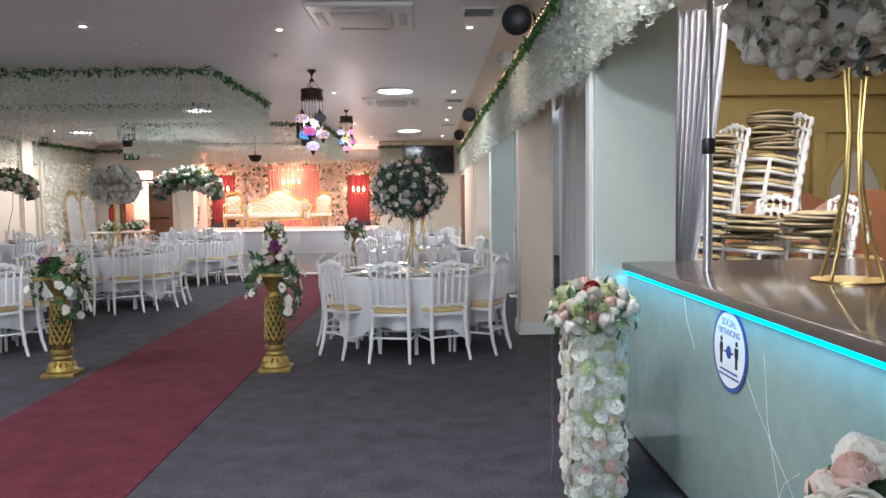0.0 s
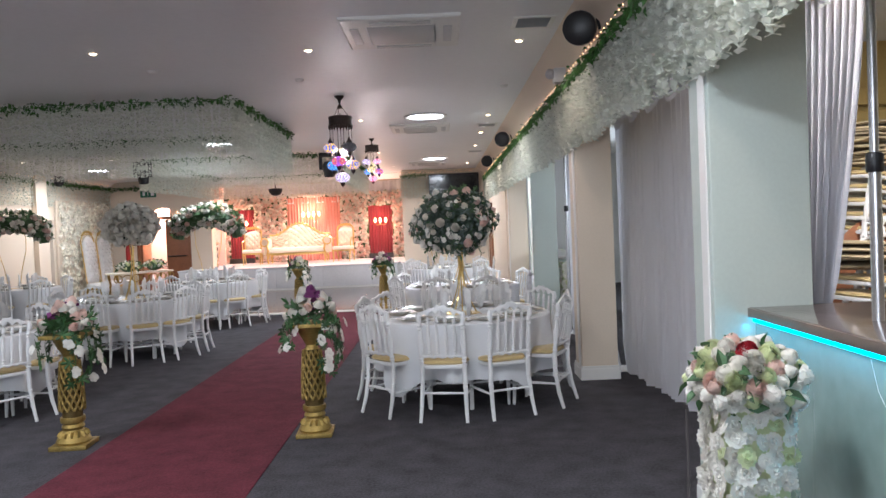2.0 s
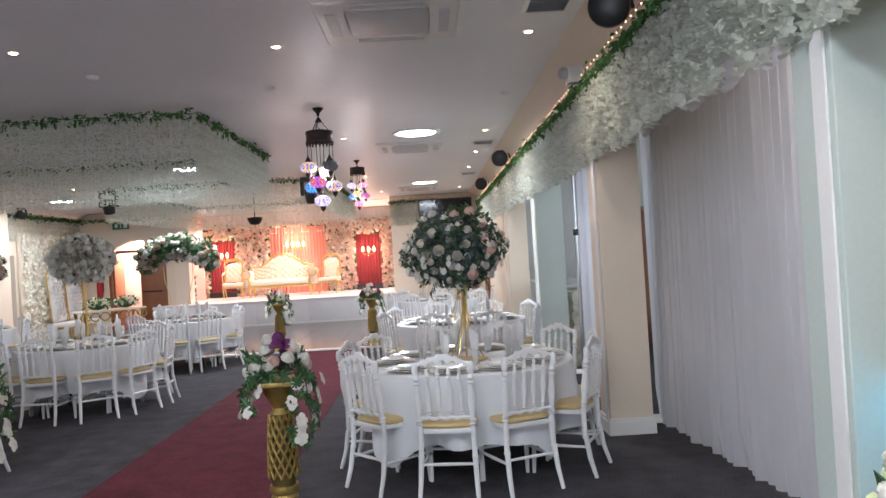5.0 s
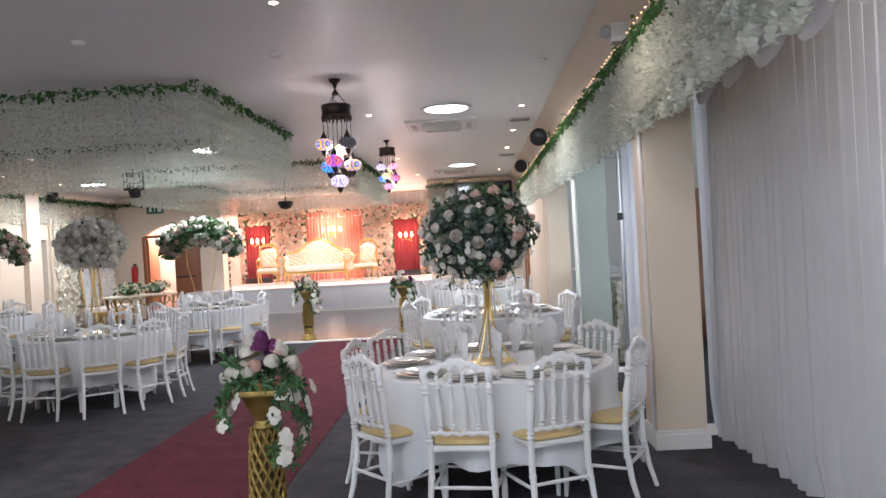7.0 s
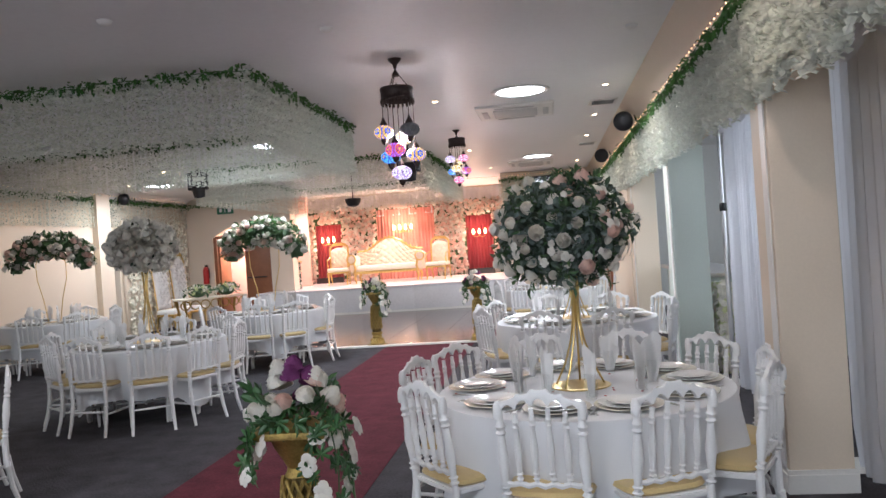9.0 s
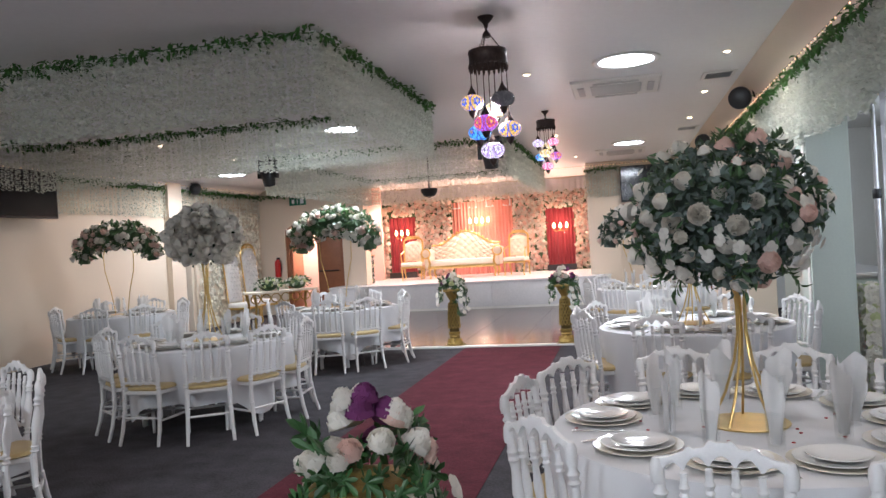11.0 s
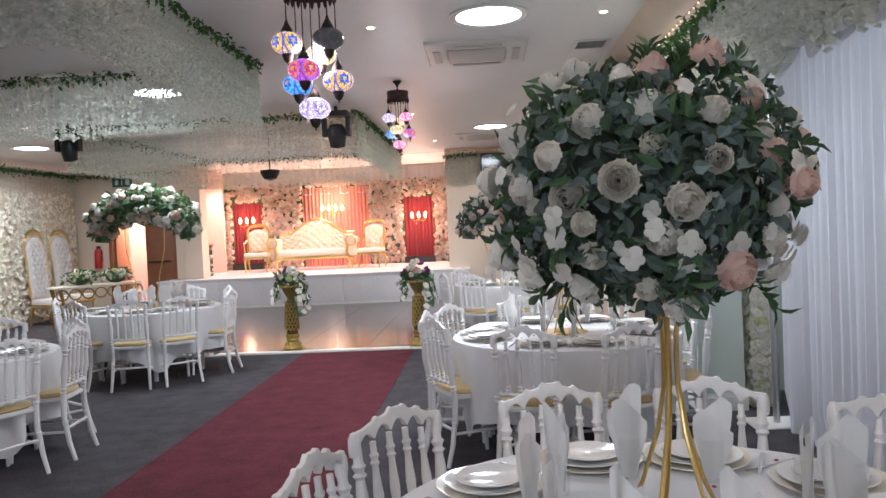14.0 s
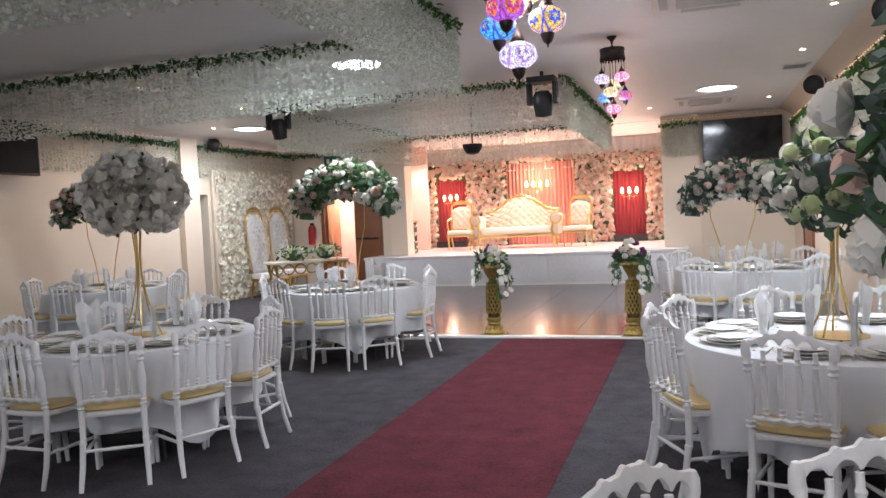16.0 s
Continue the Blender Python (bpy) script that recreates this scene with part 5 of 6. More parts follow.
ac_unit(-0.51, 7.2)
ac_unit(-0.52, 13.25)
ac_unit(-0.5, 20.0)
for vx, vy in ((0.56, 7.08), (0.56, 13.2), (0.56, 17.4)):
    t = thing("ceiling_vent", "white square ceiling vent with dark slats", "vent", pose(vx, vy, CEIL), "ceiling vents")
    for x0, x1, y0, y1 in ((-0.17, 0.17, -0.18, -0.14), (-0.17, 0.17, 0.14, 0.18), (-0.17, -0.13, -0.14, 0.14), (0.13, 0.17, -0.14, 0.14)):
        part("frame", box(x0, x1, y0, y1, -0.012, -0.001, 0.003), M_WHITEP, t)
    part("backing", box(-0.13, 0.13, -0.14, 0.14, -0.003, -0.001), M_BLACK, t)
    for k in range(9):
        part("slat", box(-0.13, 0.13, -0.012, 0.012, -0.006, -0.004), M_GREYP, t).matrix_local = pose(0, -0.12 + 0.03 * k, -0.003, 35, 0, 0)
for sx, sy in ((-3.0, 8.3), (-1.7, 9.0), (0.55, 9.8)):
    t = part("smoke_detector", lathe([(0, -0.03), (0.03, -0.028), (0.045, -0.015), (0.05, 0)], 18), M_WHITEP)
    t.location = (sx, sy, CEIL - 0.001)
    tagged(t, "small round white smoke detector", "smoke detector", "smoke detectors")


def speaker(x, y, z, rz):
    t = thing("round_speaker", "round black wall speaker on a bent bracket", "speaker", pose(x, y, z, 0, 0, rz), "round speakers")
    bm = bmesh.new()
    bm_lathe(bm, [(0, -0.09), (0.07, -0.085), (0.115, -0.04), (0.13, 0.02), (0.125, 0.06), (0.1, 0.075), (0, 0.08)], 22, pose(0, 0, 0, 100, 0, -20))
    part("cabinet", bm, M_BLACK, t)
    part("bracket", tube([(0.02, 0.05, 0.1), (0.08, 0.08, 0.14), (0.14, 0.06, 0.1), (0.16, 0.05, 0.0)], 0.012, 6), M_BLACK, t)


for x, y, z, rz in ((0.86, 6.65, 3.0, 0), (0.86, 13.8, 3.0, 0), (0.86, 18.0, 3.0, 0), (XL + 0.2, 19.0, 3.03, 180), (XL + 0.2, 9.5, 3.03, 180)):
    speaker(x, y, z, rz)
t = thing("emergency_lamp", "silver twin-head emergency lamp on the beam", "lamp", pose(0.93, 8.25, 2.95))
part("housing", box(-0.04, 0.08, -0.06, 0.06, -0.06, 0.08, 0.015), M_GREYP, t)
for s in (-1, 1):
    bm = bmesh.new()
    bm_lathe(bm, [(0.02, 0), (0.045, 0.03), (0.05, 0.06), (0, 0.065)], 16, pose(-0.04, 0.05 * s, 0.02, 60 * s, -70, 0))
    part("lamp_head", bm, M_SILVER, t)


# ---- mosaic chandeliers ----
def mosaic(name, colours, ground, power):
    """Rows of round medallions of set glass: eye, petals, ring, ground."""
    m = bpy.data.materials.new(name)
    m.use_nodes = True
    nt = m.node_tree
    b = nt.nodes["Principled BSDF"]

    def calc(op, p, q=0.0):
        n = nt.nodes.new("ShaderNodeMath")
        n.operation = op
        for i, v in enumerate((p, q)):
            if isinstance(v, (int, float)):
                n.inputs[i].default_value = v
            else:
                nt.links.new(v, n.inputs[i])
        return n.outputs[0]

    co, sep = nt.nodes.new("ShaderNodeTexCoord"), nt.nodes.new("ShaderNodeSeparateXYZ")
    nt.links.new(co.outputs["Object"], sep.inputs[0])
    turn = calc("MULTIPLY", calc("ARCTAN2", sep.outputs[1], sep.outputs[0]), 5 / (2 * math.pi))
    u = calc("SUBTRACT", calc("FRACT", calc("ADD", turn, 20.25)), 0.5)
    v = calc("MULTIPLY", sep.outputs[2], 8.2)
    r = calc("SQRT", calc("ADD", calc("MULTIPLY", u, u), calc("MULTIPLY", v, v)))
    petal = calc("MULTIPLY", calc("COSINE", calc("MULTIPLY", calc("ARCTAN2", v, u), 6.0)), 0.05)
    shape = calc("ADD", r, calc("MULTIPLY", petal, calc("LESS_THAN", r, 0.33)))
    ra, vo, ed = (nt.nodes.new(k) for k in ("ShaderNodeValToRGB", "ShaderNodeTexVoronoi", "ShaderNodeTexVoronoi"))
    ra.color_ramp.interpolation = "CONSTANT"
    els = ra.color_ramp.elements
    stops = [(0.0, colours[0]), (0.09, colours[1]), (0.25, colours[2]), (0.36, ground), (0.45, colours[1]), (0.53, ground)]
    while len(els) < len(stops):
        els.new(0.5)
    for k, (at, c) in enumerate(stops):
        els[k].position, els[k].color = at, (*c, 1)
    nt.links.new(shape, ra.inputs["Fac"])
    vo.inputs["Scale"].default_value = ed.inputs["Scale"].default_value = 75
    ed.feature = "DISTANCE_TO_EDGE"
    nt.links.new(co.outputs["Object"], vo.inputs["Vector"])
    nt.links.new(co.outputs["Object"], ed.inputs["Vector"])
    shade = nt.nodes.new("ShaderNodeSeparateColor")
    nt.links.new(vo.outputs["Color"], shade.inputs[0])
    grain = calc("ADD", calc("MULTIPLY", shade.outputs[0], 0.6), 0.7)
    joint = calc("ADD", calc("MULTIPLY", calc("GREATER_THAN", ed.outputs["Distance"], 0.07), 0.7), 0.3)
    b.inputs["Base Color"].default_value = (0.08, 0.08, 0.09, 1)
    nt.links.new(ra.outputs["Color"], b.inputs["Emission Color"])
    nt.links.new(calc("MULTIPLY", calc("MULTIPLY", grain, joint), power), b.inputs["Emission Strength"])
    b.inputs["Roughness"].default_value = 0.15
    return m


W = (0.95, 0.9, 1.0)
MOSAICS = [
    mosaic("mosaic_orange", [(1.0, 0.75, 0.1), (0.03, 0.12, 0.9), (1.0, 0.65, 0.12)], (1.0, 0.55, 0.15), 1.1),
    mosaic("mosaic_blue", [(1.0, 0.6, 0.1), (0.02, 0.1, 0.8), (0.08, 0.5, 1.0)], (0.1, 0.45, 1.0), 1.1),
    mosaic("mosaic_violet", [(1.0, 0.7, 0.1), (0.6, 0.03, 0.3), (1.0, 0.22, 0.03)], (0.42, 0.15, 0.95), 1.1),
    mosaic("mosaic_amber", [(0.9, 0.3, 0.1), (1.0, 0.8, 0.25), W], (1.0, 0.7, 0.3), 1.1),
    mosaic("mosaic_lilac", [(0.3, 0.2, 0.5), W, (0.45, 0.28, 0.7)], (0.75, 0.6, 1.0), 1.2),
    mosaic("mosaic_pink", [W, (0.95, 0.15, 0.45), W], (0.95, 0.25, 0.4), 1.3),
    mosaic("mosaic_smoked", [(0.3, 0.3, 0.3), (0.12, 0.12, 0.12), (0.4, 0.4, 0.42)], (0.2, 0.2, 0.22), 0.12),
]


def chandelier(x, y, drop, low, size, order):
    t = thing("mosaic_chandelier", "dark bronze chandelier with seven coloured mosaic glass globes", "chandelier", pose(x, y, CEIL) @ Matrix.Scale(size, 4), "chandeliers")
    dz = drop
    part("ceiling_rose", lathe([(0, -0.09), (0.012, -0.085), (0.02, -0.05), (0.05, -0.02), (0.06, 0)], 16), M_IRON, t)
    part("cone", lathe([(0.035, -0.15), (0.03, -0.13), (0.01, -0.1), (0.005, -0.085)], 12), M_IRON, t)
    for k in range(3):
        a = 2.1 * k + 0.4
        bm = bmesh.new()
        p0, p1 = Vector((0.03 * math.cos(a), 0.03 * math.sin(a), -0.14)), Vector((0.13 * math.cos(a), 0.13 * math.sin(a), -dz - 0.02))
        for j in range(9):
            p = p0.lerp(p1, (j + 0.5) / 9)
            l = (p1 - p0).length / 9 * 0.62
            d = (p1 - p0).normalized()
            n = d.cross(Vector((0, 0, 1)) if j % 2 else Vector((1, 0.2, 0))).normalized() * 0.008
            bm_tube(bm, [p - d * l, p - d * l * 0.5 + n, p + d * l * 0.5 + n, p + d * l, p + d * l * 0.5 - n, p - d * l * 0.5 - n, p - d * l], 0.0025, 4)
        part("chain", bm, M_IRON, t)
    bm = bmesh.new()
    bm_lathe(bm, [(0.13, -dz), (0.142, -dz), (0.146, -dz - 0.02), (0.14, -dz - 0.03), (0.14, -dz - 0.09), (0.146, -dz - 0.1), (0.142, -dz - 0.115), (0.132, -dz - 0.115), (0.13, -dz)], 28)
    for k in range(22):
        a = 2 * math.pi * k / 22
        bm_lathe(bm, [(0, -0.045), (0.008, -0.03), (0.012, -0.012), (0.01, 0)], 5, pose(0.138 * math.cos(a), 0.138 * math.sin(a), -dz - 0.11))
    part("drum", bm, M_IRON, t, "pierced dark bronze drum")
    part("finial", lathe([(0.0, -dz + 0.05), (0.012, -dz + 0.02), (0.13, -dz - 0.005), (0.13, -dz - 0.012), (0, -dz - 0.01)], 18), M_IRON, t)
    ring = ((202, 0.63), (82, 0.66), (322, 0.63), (142, 0.83), (262, 0.8), (22, 0.83))
    spots = [(0.135 * math.cos(radians(a)), 0.135 * math.sin(radians(a)), -h + low) for a, h in ring] + [(0.0, -0.01, low - 0.985)]
    for (gx, gy, gz), mi in zip(spots, order):
        g = part("globe", lathe([(0.03, 0.062)] + [(0.088 * math.cos(e), 0.062 * math.sin(e)) for e in (1.2, 0.9, 0.6, 0.3, 0.0, -0.3, -0.6, -0.9, -1.2)] + [(0.03, -0.062)], 22), MOSAICS[mi], t, "glowing mosaic glass globe")
        g.matrix_local = pose(gx, gy, gz)
        c = part("cap", lathe([(0.035, 0.055), (0.034, 0.065), (0.024, 0.085), (0.012, 0.105), (0.004, 0.13), (0.003, -dz - 0.1 - gz)], 14), M_IRON, g)
        c = part("tip", lathe([(0, -0.125), (0.005, -0.118), (0.004, -0.11), (0.018, -0.1), (0.026, -0.085), (0.033, -0.062), (0.03, -0.055)], 14), M_IRON, g)


chandelier(-1.42, 10.08, 0.25, 0.0, 1.0, [0, 3, 6, 1, 2, 0, 4])
chandelier(-1.43, 14.45, 0.14, 0.14, 0.85, [4, 3, 5, 1, 3, 2, 5])


# ---- stage lighting heads, exit sign, screens ----
def moving_head(x, y, z, s=1.0):
    t = thing("moving_head_light", "black moving-head stage light hung from the ceiling", "stage light", pose(x, y, z) @ Matrix.Scale(s, 4), "stage lights")
    part("base", box(-0.17, 0.17, -0.12, 0.12, -0.02, 0.05, 0.01), M_BLACK, t)
    for sx in (-1, 1):
        part("yoke_arm", box(sx * 0.16 - 0.03, sx * 0.16 + 0.03, -0.06, 0.06, -0.28, -0.02, 0.012), M_BLACK, t)
    bm = bmesh.new()
    bm_lathe(bm, [(0, -0.2), (0.1, -0.18), (0.12, -0.05), (0.12, 0.06), (0.08, 0.12), (0, 0.13)], 18, pose(0, 0, -0.24, 12, 0, 0))
    part("head", bm, M_BLACK, t)
    part("hanger", box(-0.02, 0.02, -0.02, 0.02, 0.05, CEIL - z - 0.001, 0.002), M_BLACK, t)


moving_head(-2.42, 15.9, 3.06)
moving_head(-6.15, 16.0, 3.04, 0.9)
t = thing("mirror_ball_light", "black half-ball effect light hung above the dance floor", "effect light", pose(-4.0, 18.2, 2.55))
part("dome", lathe([(0, -0.14), (0.1, -0.11), (0.15, -0.03), (0.16, 0.03), (0, 0.05)], 18), M_BLACK, t)
part("hanger", tube([(0, 0, 0.04), (0, 0, CEIL - 2.55 - 0.001)], 0.012, 6), M_BLACK, t)
t = thing("exit_sign", "dark green illuminated running-figure exit sign", "sign", pose(-8.44, YB - 0.03, 2.83))
part("panel", box(-0.22, 0.22, -0.02, 0.02, -0.1, 0.1, 0.005), M_SIGNGREEN, t)
part("arrow", box(-0.01, 0.01, -0.024, -0.021, -0.06, 0.06), M_SIGN, t)
part("figure", box(-0.15, -0.08, -0.024, -0.021, -0.05, 0.05), M_SIGN, t)
part("doorway", box(0.08, 0.17, -0.024, -0.021, -0.06, 0.06), M_SIGN, t)


def screen(m, w, h):
    t = thing("television", "wall-mounted black flat television, switched off", "television", m, "televisions")
    part("bezel", box(-w / 2, w / 2, -0.03, 0.03, -h / 2, h / 2, 0.006), M_BLACK, t)
    part("glass", box(-w / 2 + 0.02, w / 2 - 0.02, -0.034, -0.031, -h / 2 + 0.03, h / 2 - 0.02), M_SCREEN, t)
    part("mount", box(-0.15, 0.15, 0.03, 0.18, -0.1, 0.1), M_BLACK, t)


screen(pose(0.16, 22.02, 2.64), 1.4, 0.8)
screen(pose(XL + 0.19, 14.28, 2.68, 0, 0, 90), 1.3, 0.74)

# ---- doorway corner ----
t = thing("door_2", "brown wooden double door with one leaf standing open", "door", pose(-8.09, YB + 0.1, 0), kind="structure")
for x0, x1, z0, z1 in ((-0.77, -0.69, 0, 2.1), (0.69, 0.77, 0, 2.1), (-0.77, 0.77, 2.1, 2.17)):
    part("frame", box(x0, x1, -0.06, 0.06, z0, z1, 0.004), M_WOODDOOR, t)
part("leaf", box(0.05, 0.69, -0.02, 0.025, 0.01, 2.09, 0.004), M_WOODDOOR, t)
part("push_bar", tube([(0.1, -0.07, 1.05), (0.62, -0.07, 1.05)], 0.015, 8), M_BLACK, t)
part("leaf", box(-0.69, -0.645, 0.03, 0.66, 0.01, 2.09, 0.004), M_WOODDOOR, t)
t = thing("fire_extinguisher", "red fire extinguisher hanging on the wall", "extinguisher", pose(-9.05, YB - 0.1, 0.95))
part("cylinder", lathe([(0, 0), (0.07, 0.01), (0.075, 0.04), (0.075, 0.36), (0.05, 0.43), (0.02, 0.45)], 18), M_REDPLASTIC, t)
part("valve", box(-0.02, 0.06, -0.015, 0.015, 0.45, 0.5, 0.004), M_BLACK, t)
part("hose", tube([(0.03, 0, 0.47), (0.09, 0, 0.4), (0.09, 0, 0.15)], 0.01, 6), M_BLACK, t)
lamp("POINT", "lobby_lamp", pose(-8.2, YB + 1.2, 2.7), 320, (1.0, 0.78, 0.68), 0.15)

# flower wall
t = thing("flower_wall", "tall panel of cream blossoms against the wall", "flower wall", kind="")
part("backing", box(XL + 0.02, XL + 0.08, 19.08, 21.95, 0, 2.58, 0.01), M_CREAM, t)
rnd = random.Random(77)
bm = bmesh.new()
for k in range(1500):
    p = Vector((XL + 0.09, rnd.uniform(19.1, 21.93), rnd.uniform(0.03, 2.56)))
    m = aim(p, (1, rnd.uniform(-0.5, 0.5), rnd.uniform(-0.5, 0.5)), rnd.uniform(0, 6.28))
    s = rnd.uniform(0.05, 0.075)
    c = bm.verts.new(m @ Vector((0, 0, 0.0)))
    v = [bm.verts.new(m @ Vector((s * q * math.cos(j * math.pi / 5), s * q * math.sin(j * math.pi / 5), 0.03))) for j, q in ((j, 1.0 if j % 2 else 0.6) for j in range(10))]
    for j in range(10):
        bm.faces.new((c, v[j], v[(j + 1) % 10]))
tagged(part("blossom_cover", bm, mat("cream_blossoms", (0.84, 0.8, 0.68), 0.8, island=0.2), t), kind="stuff")


def tufted_panel(w, h, depth, nx, nz):
    """An upholstered panel in the xz plane with button dimples, facing -y."""
    bm = bmesh.new()
    gx, gz = nx * 8, nz * 8
    rows = []
    for j in range(gz + 1):
        row = []
        for i in range(gx + 1):
            u, v = i / gx, j / gz
            puff = abs(math.cos(math.pi * (u * nx + v * nz)) * math.cos(math.pi * (u * nx - v * nz))) ** 0.5
            edge = min(1, 6 * min(u, 1 - u, v, 1 - v)) ** 0.5
            top = 1 - 0.16 * (2 * u - 1) ** 2
            row.append(bm.verts.new(((u - 0.5) * w, -depth * edge * (0.55 + 0.45 * puff), v * h * top)))
        rows.append(row)
    for r, s in zip(rows, rows[1:]):
        for i in range(gx):
            bm.faces.new((r[i], r[i + 1], s[i + 1], s[i]))
    bmesh.ops.solidify(bm, geom=bm.faces[:], thickness=0.03)
    return bm


def buttons(xs, zs, y, top):
    """Sunken upholstery buttons in staggered rows under a curved top edge."""
    bm = bmesh.new()
    for j, z in enumerate(zs):
        for x in xs:
            x += (xs[1] - xs[0]) / 2 * (j % 2)
            if z < top(x):
                bm_lathe(bm, [(0, -0.006), (0.012, -0.003), (0.013, 0.003), (0, 0.009)], 7, pose(x, y(z), z, 90, 0, 0))
    return bm


def throne(m, kind, w, h, seat, label, gilt=M_GOLD):
    leather = M_LEATHER if h < 1.4 else M_WHITELEATHER
    t = thing(kind, label, "chair", m, "gilt thrones" if h > 1.4 else "stage chairs")
    part("seat", box(-w / 2, w / 2, -0.5, 0.0, seat - 0.1, seat, 0.03), leather, t)
    part("apron", box(-w / 2 - 0.01, w / 2 + 0.01, -0.51, 0.01, seat - 0.15, seat - 0.1, 0.012), gilt, t)
    ob = part("backrest", tufted_panel(w * 0.82, h - seat - 0.12, 0.07, 3, max(3, int((h - seat) * 6))), leather, t, "buttoned leather back")
    ob.matrix_local = pose(0, 0.0, seat + 0.02, -6, 0, 0)
    hb = h - seat
    part("buttons", buttons([w * (-0.26 + 0.17 * k) for k in range(4)], [seat + 0.12 + 0.09 * k for k in range(int(hb * 10))], lambda z: -0.072 + 0.105 * (z - seat), lambda x: h - 0.26), M_GREYP, t)
    edge = [(-w * 0.44, 0.0, seat)] + [(-w * 0.44 * math.cos(a) ** 0.6 if math.cos(a) > 0 else w * 0.44 * (-math.cos(a)) ** 0.6, 0.1 * hb, seat + hb * 0.8 + hb * 0.16 * math.sin(a)) for a in (math.pi * k / 10 for k in range(11))] + [(w * 0.44, 0.0, seat)]
    bm = bmesh.new()
    bm_tube(bm, edge, 0.025 if h < 1.4 else 0.014, 8)
    for k in range(9):
        a = math.pi * (k + 0.5) / 9
        bm_lathe(bm, [(0, -0.03), (0.03, -0.01), (0.035, 0.01), (0, 0.05)], 7, pose(-w * 0.3 * math.cos(a), 0.1 * hb, seat + hb * 0.93 + hb * 0.07 * math.sin(a)))
    part("carved_frame", bm, gilt, t, "carved gold frame")
    for sx in (-1, 1):
        for y0, y1 in ((-0.46, -0.5), (-0.03, 0.06)):
            part("leg", tube([(sx * (w / 2 - 0.04), y0, seat - 0.12), (sx * (w / 2 - 0.02), y0 + (y1 - y0) * 0.3, seat * 0.6), (sx * (w / 2 - 0.04), y1, 0.05), (sx * (w / 2 - 0.02), y1, 0.0)], [0.03, 0.024, 0.015, 0.02], 8), gilt, t)
        if h < 1.4:
            part("armrest", tube([(sx * w * 0.44, 0.02, seat + 0.3), (sx * w * 0.5, -0.2, seat + 0.24), (sx * w * 0.5, -0.38, seat + 0.23), (sx * w * 0.48, -0.42, seat + 0.1), (sx * w * 0.47, -0.36, seat)], 0.018, 8), gilt, t)
    return t


throne(pose(XL + 0.45, 20.0, 0, 0, 0, 75), "throne_chair", 0.52, 1.8, 0.5, "tall white buttoned throne chair with carved gold crest")
throne(pose(XL + 0.45, 20.85, 0, 0, 0, 70), "throne_chair", 0.52, 1.8, 0.5, "tall white buttoned throne chair with carved gold crest")
SZ = 0.65
throne(pose(-5.98, 23.85, SZ, 0, 0, 8), "stage_chair", 0.56, 1.12, 0.46, "cream buttoned armchair with carved gold frame on the stage")
throne(pose(-3.18, 23.9, SZ, 0, 0, -8), "stage_chair", 0.56, 1.12, 0.46, "cream buttoned armchair with carved gold frame on the stage")
# sofa
t = thing("stage_sofa", "cream buttoned leather sofa with a high curved gold-framed back", "sofa", pose(-4.62, 24.15, SZ))
part("seat_cushion", box(-0.82, 0.82, -0.62, 0.0, 0.32, 0.48, 0.05), M_LEATHER, t)
part("apron", box(-0.9, 0.9, -0.64, 0.0, 0.25, 0.33, 0.02), M_GOLD, t)


def hump(u):
    return 0.4 + 0.34 * max(0, math.cos(u * math.pi / 1.5)) ** 1.4


bm = bmesh.new()
rows = []
for j in range(49):
    v = j / 48
    row = []
    for i in range(101):
        u = i / 50 - 1
        puff = abs(math.cos(math.pi * (u * 4.5 + v * 4)) * math.cos(math.pi * (u * 4.5 - v * 4))) ** 0.5
        row.append(bm.verts.new((u * 0.9, -0.05 - 0.06 * puff + 0.1 * v, 0.44 + v * hump(u))))
    rows.append(row)
for r, s in zip(rows, rows[1:]):
    for i in range(100):
        bm.faces.new((r[i], r[i + 1], s[i + 1], s[i]))
bmesh.ops.solidify(bm, geom=bm.faces[:], thickness=0.06)
part("backrest", bm, M_LEATHER, t, "buttoned cream leather back")
part("buttons", buttons([-0.8 + 0.16 * k for k in range(11)], [0.56 + 0.1 * k for k in range(6)], lambda z: -0.112 + 0.13 * (z - 0.44), lambda x: 0.38 + hump(x / 0.9)), M_GREYP, t)
bm = bmesh.new()
bm_tube(bm, [(u * 0.93, 0.06, 0.46 + hump(u)) for u in (k / 12 - 1 for k in range(25))], 0.028, 8)
for k in range(13):
    u = (k - 6) / 8
    bm_lathe(bm, [(0, -0.02), (0.03, 0.0), (0.03, 0.02), (0, 0.06)], 6, pose(u * 0.93, 0.05, 0.48 + hump(u)))
part("carved_frame", bm, M_GOLD, t, "carved gold frame")
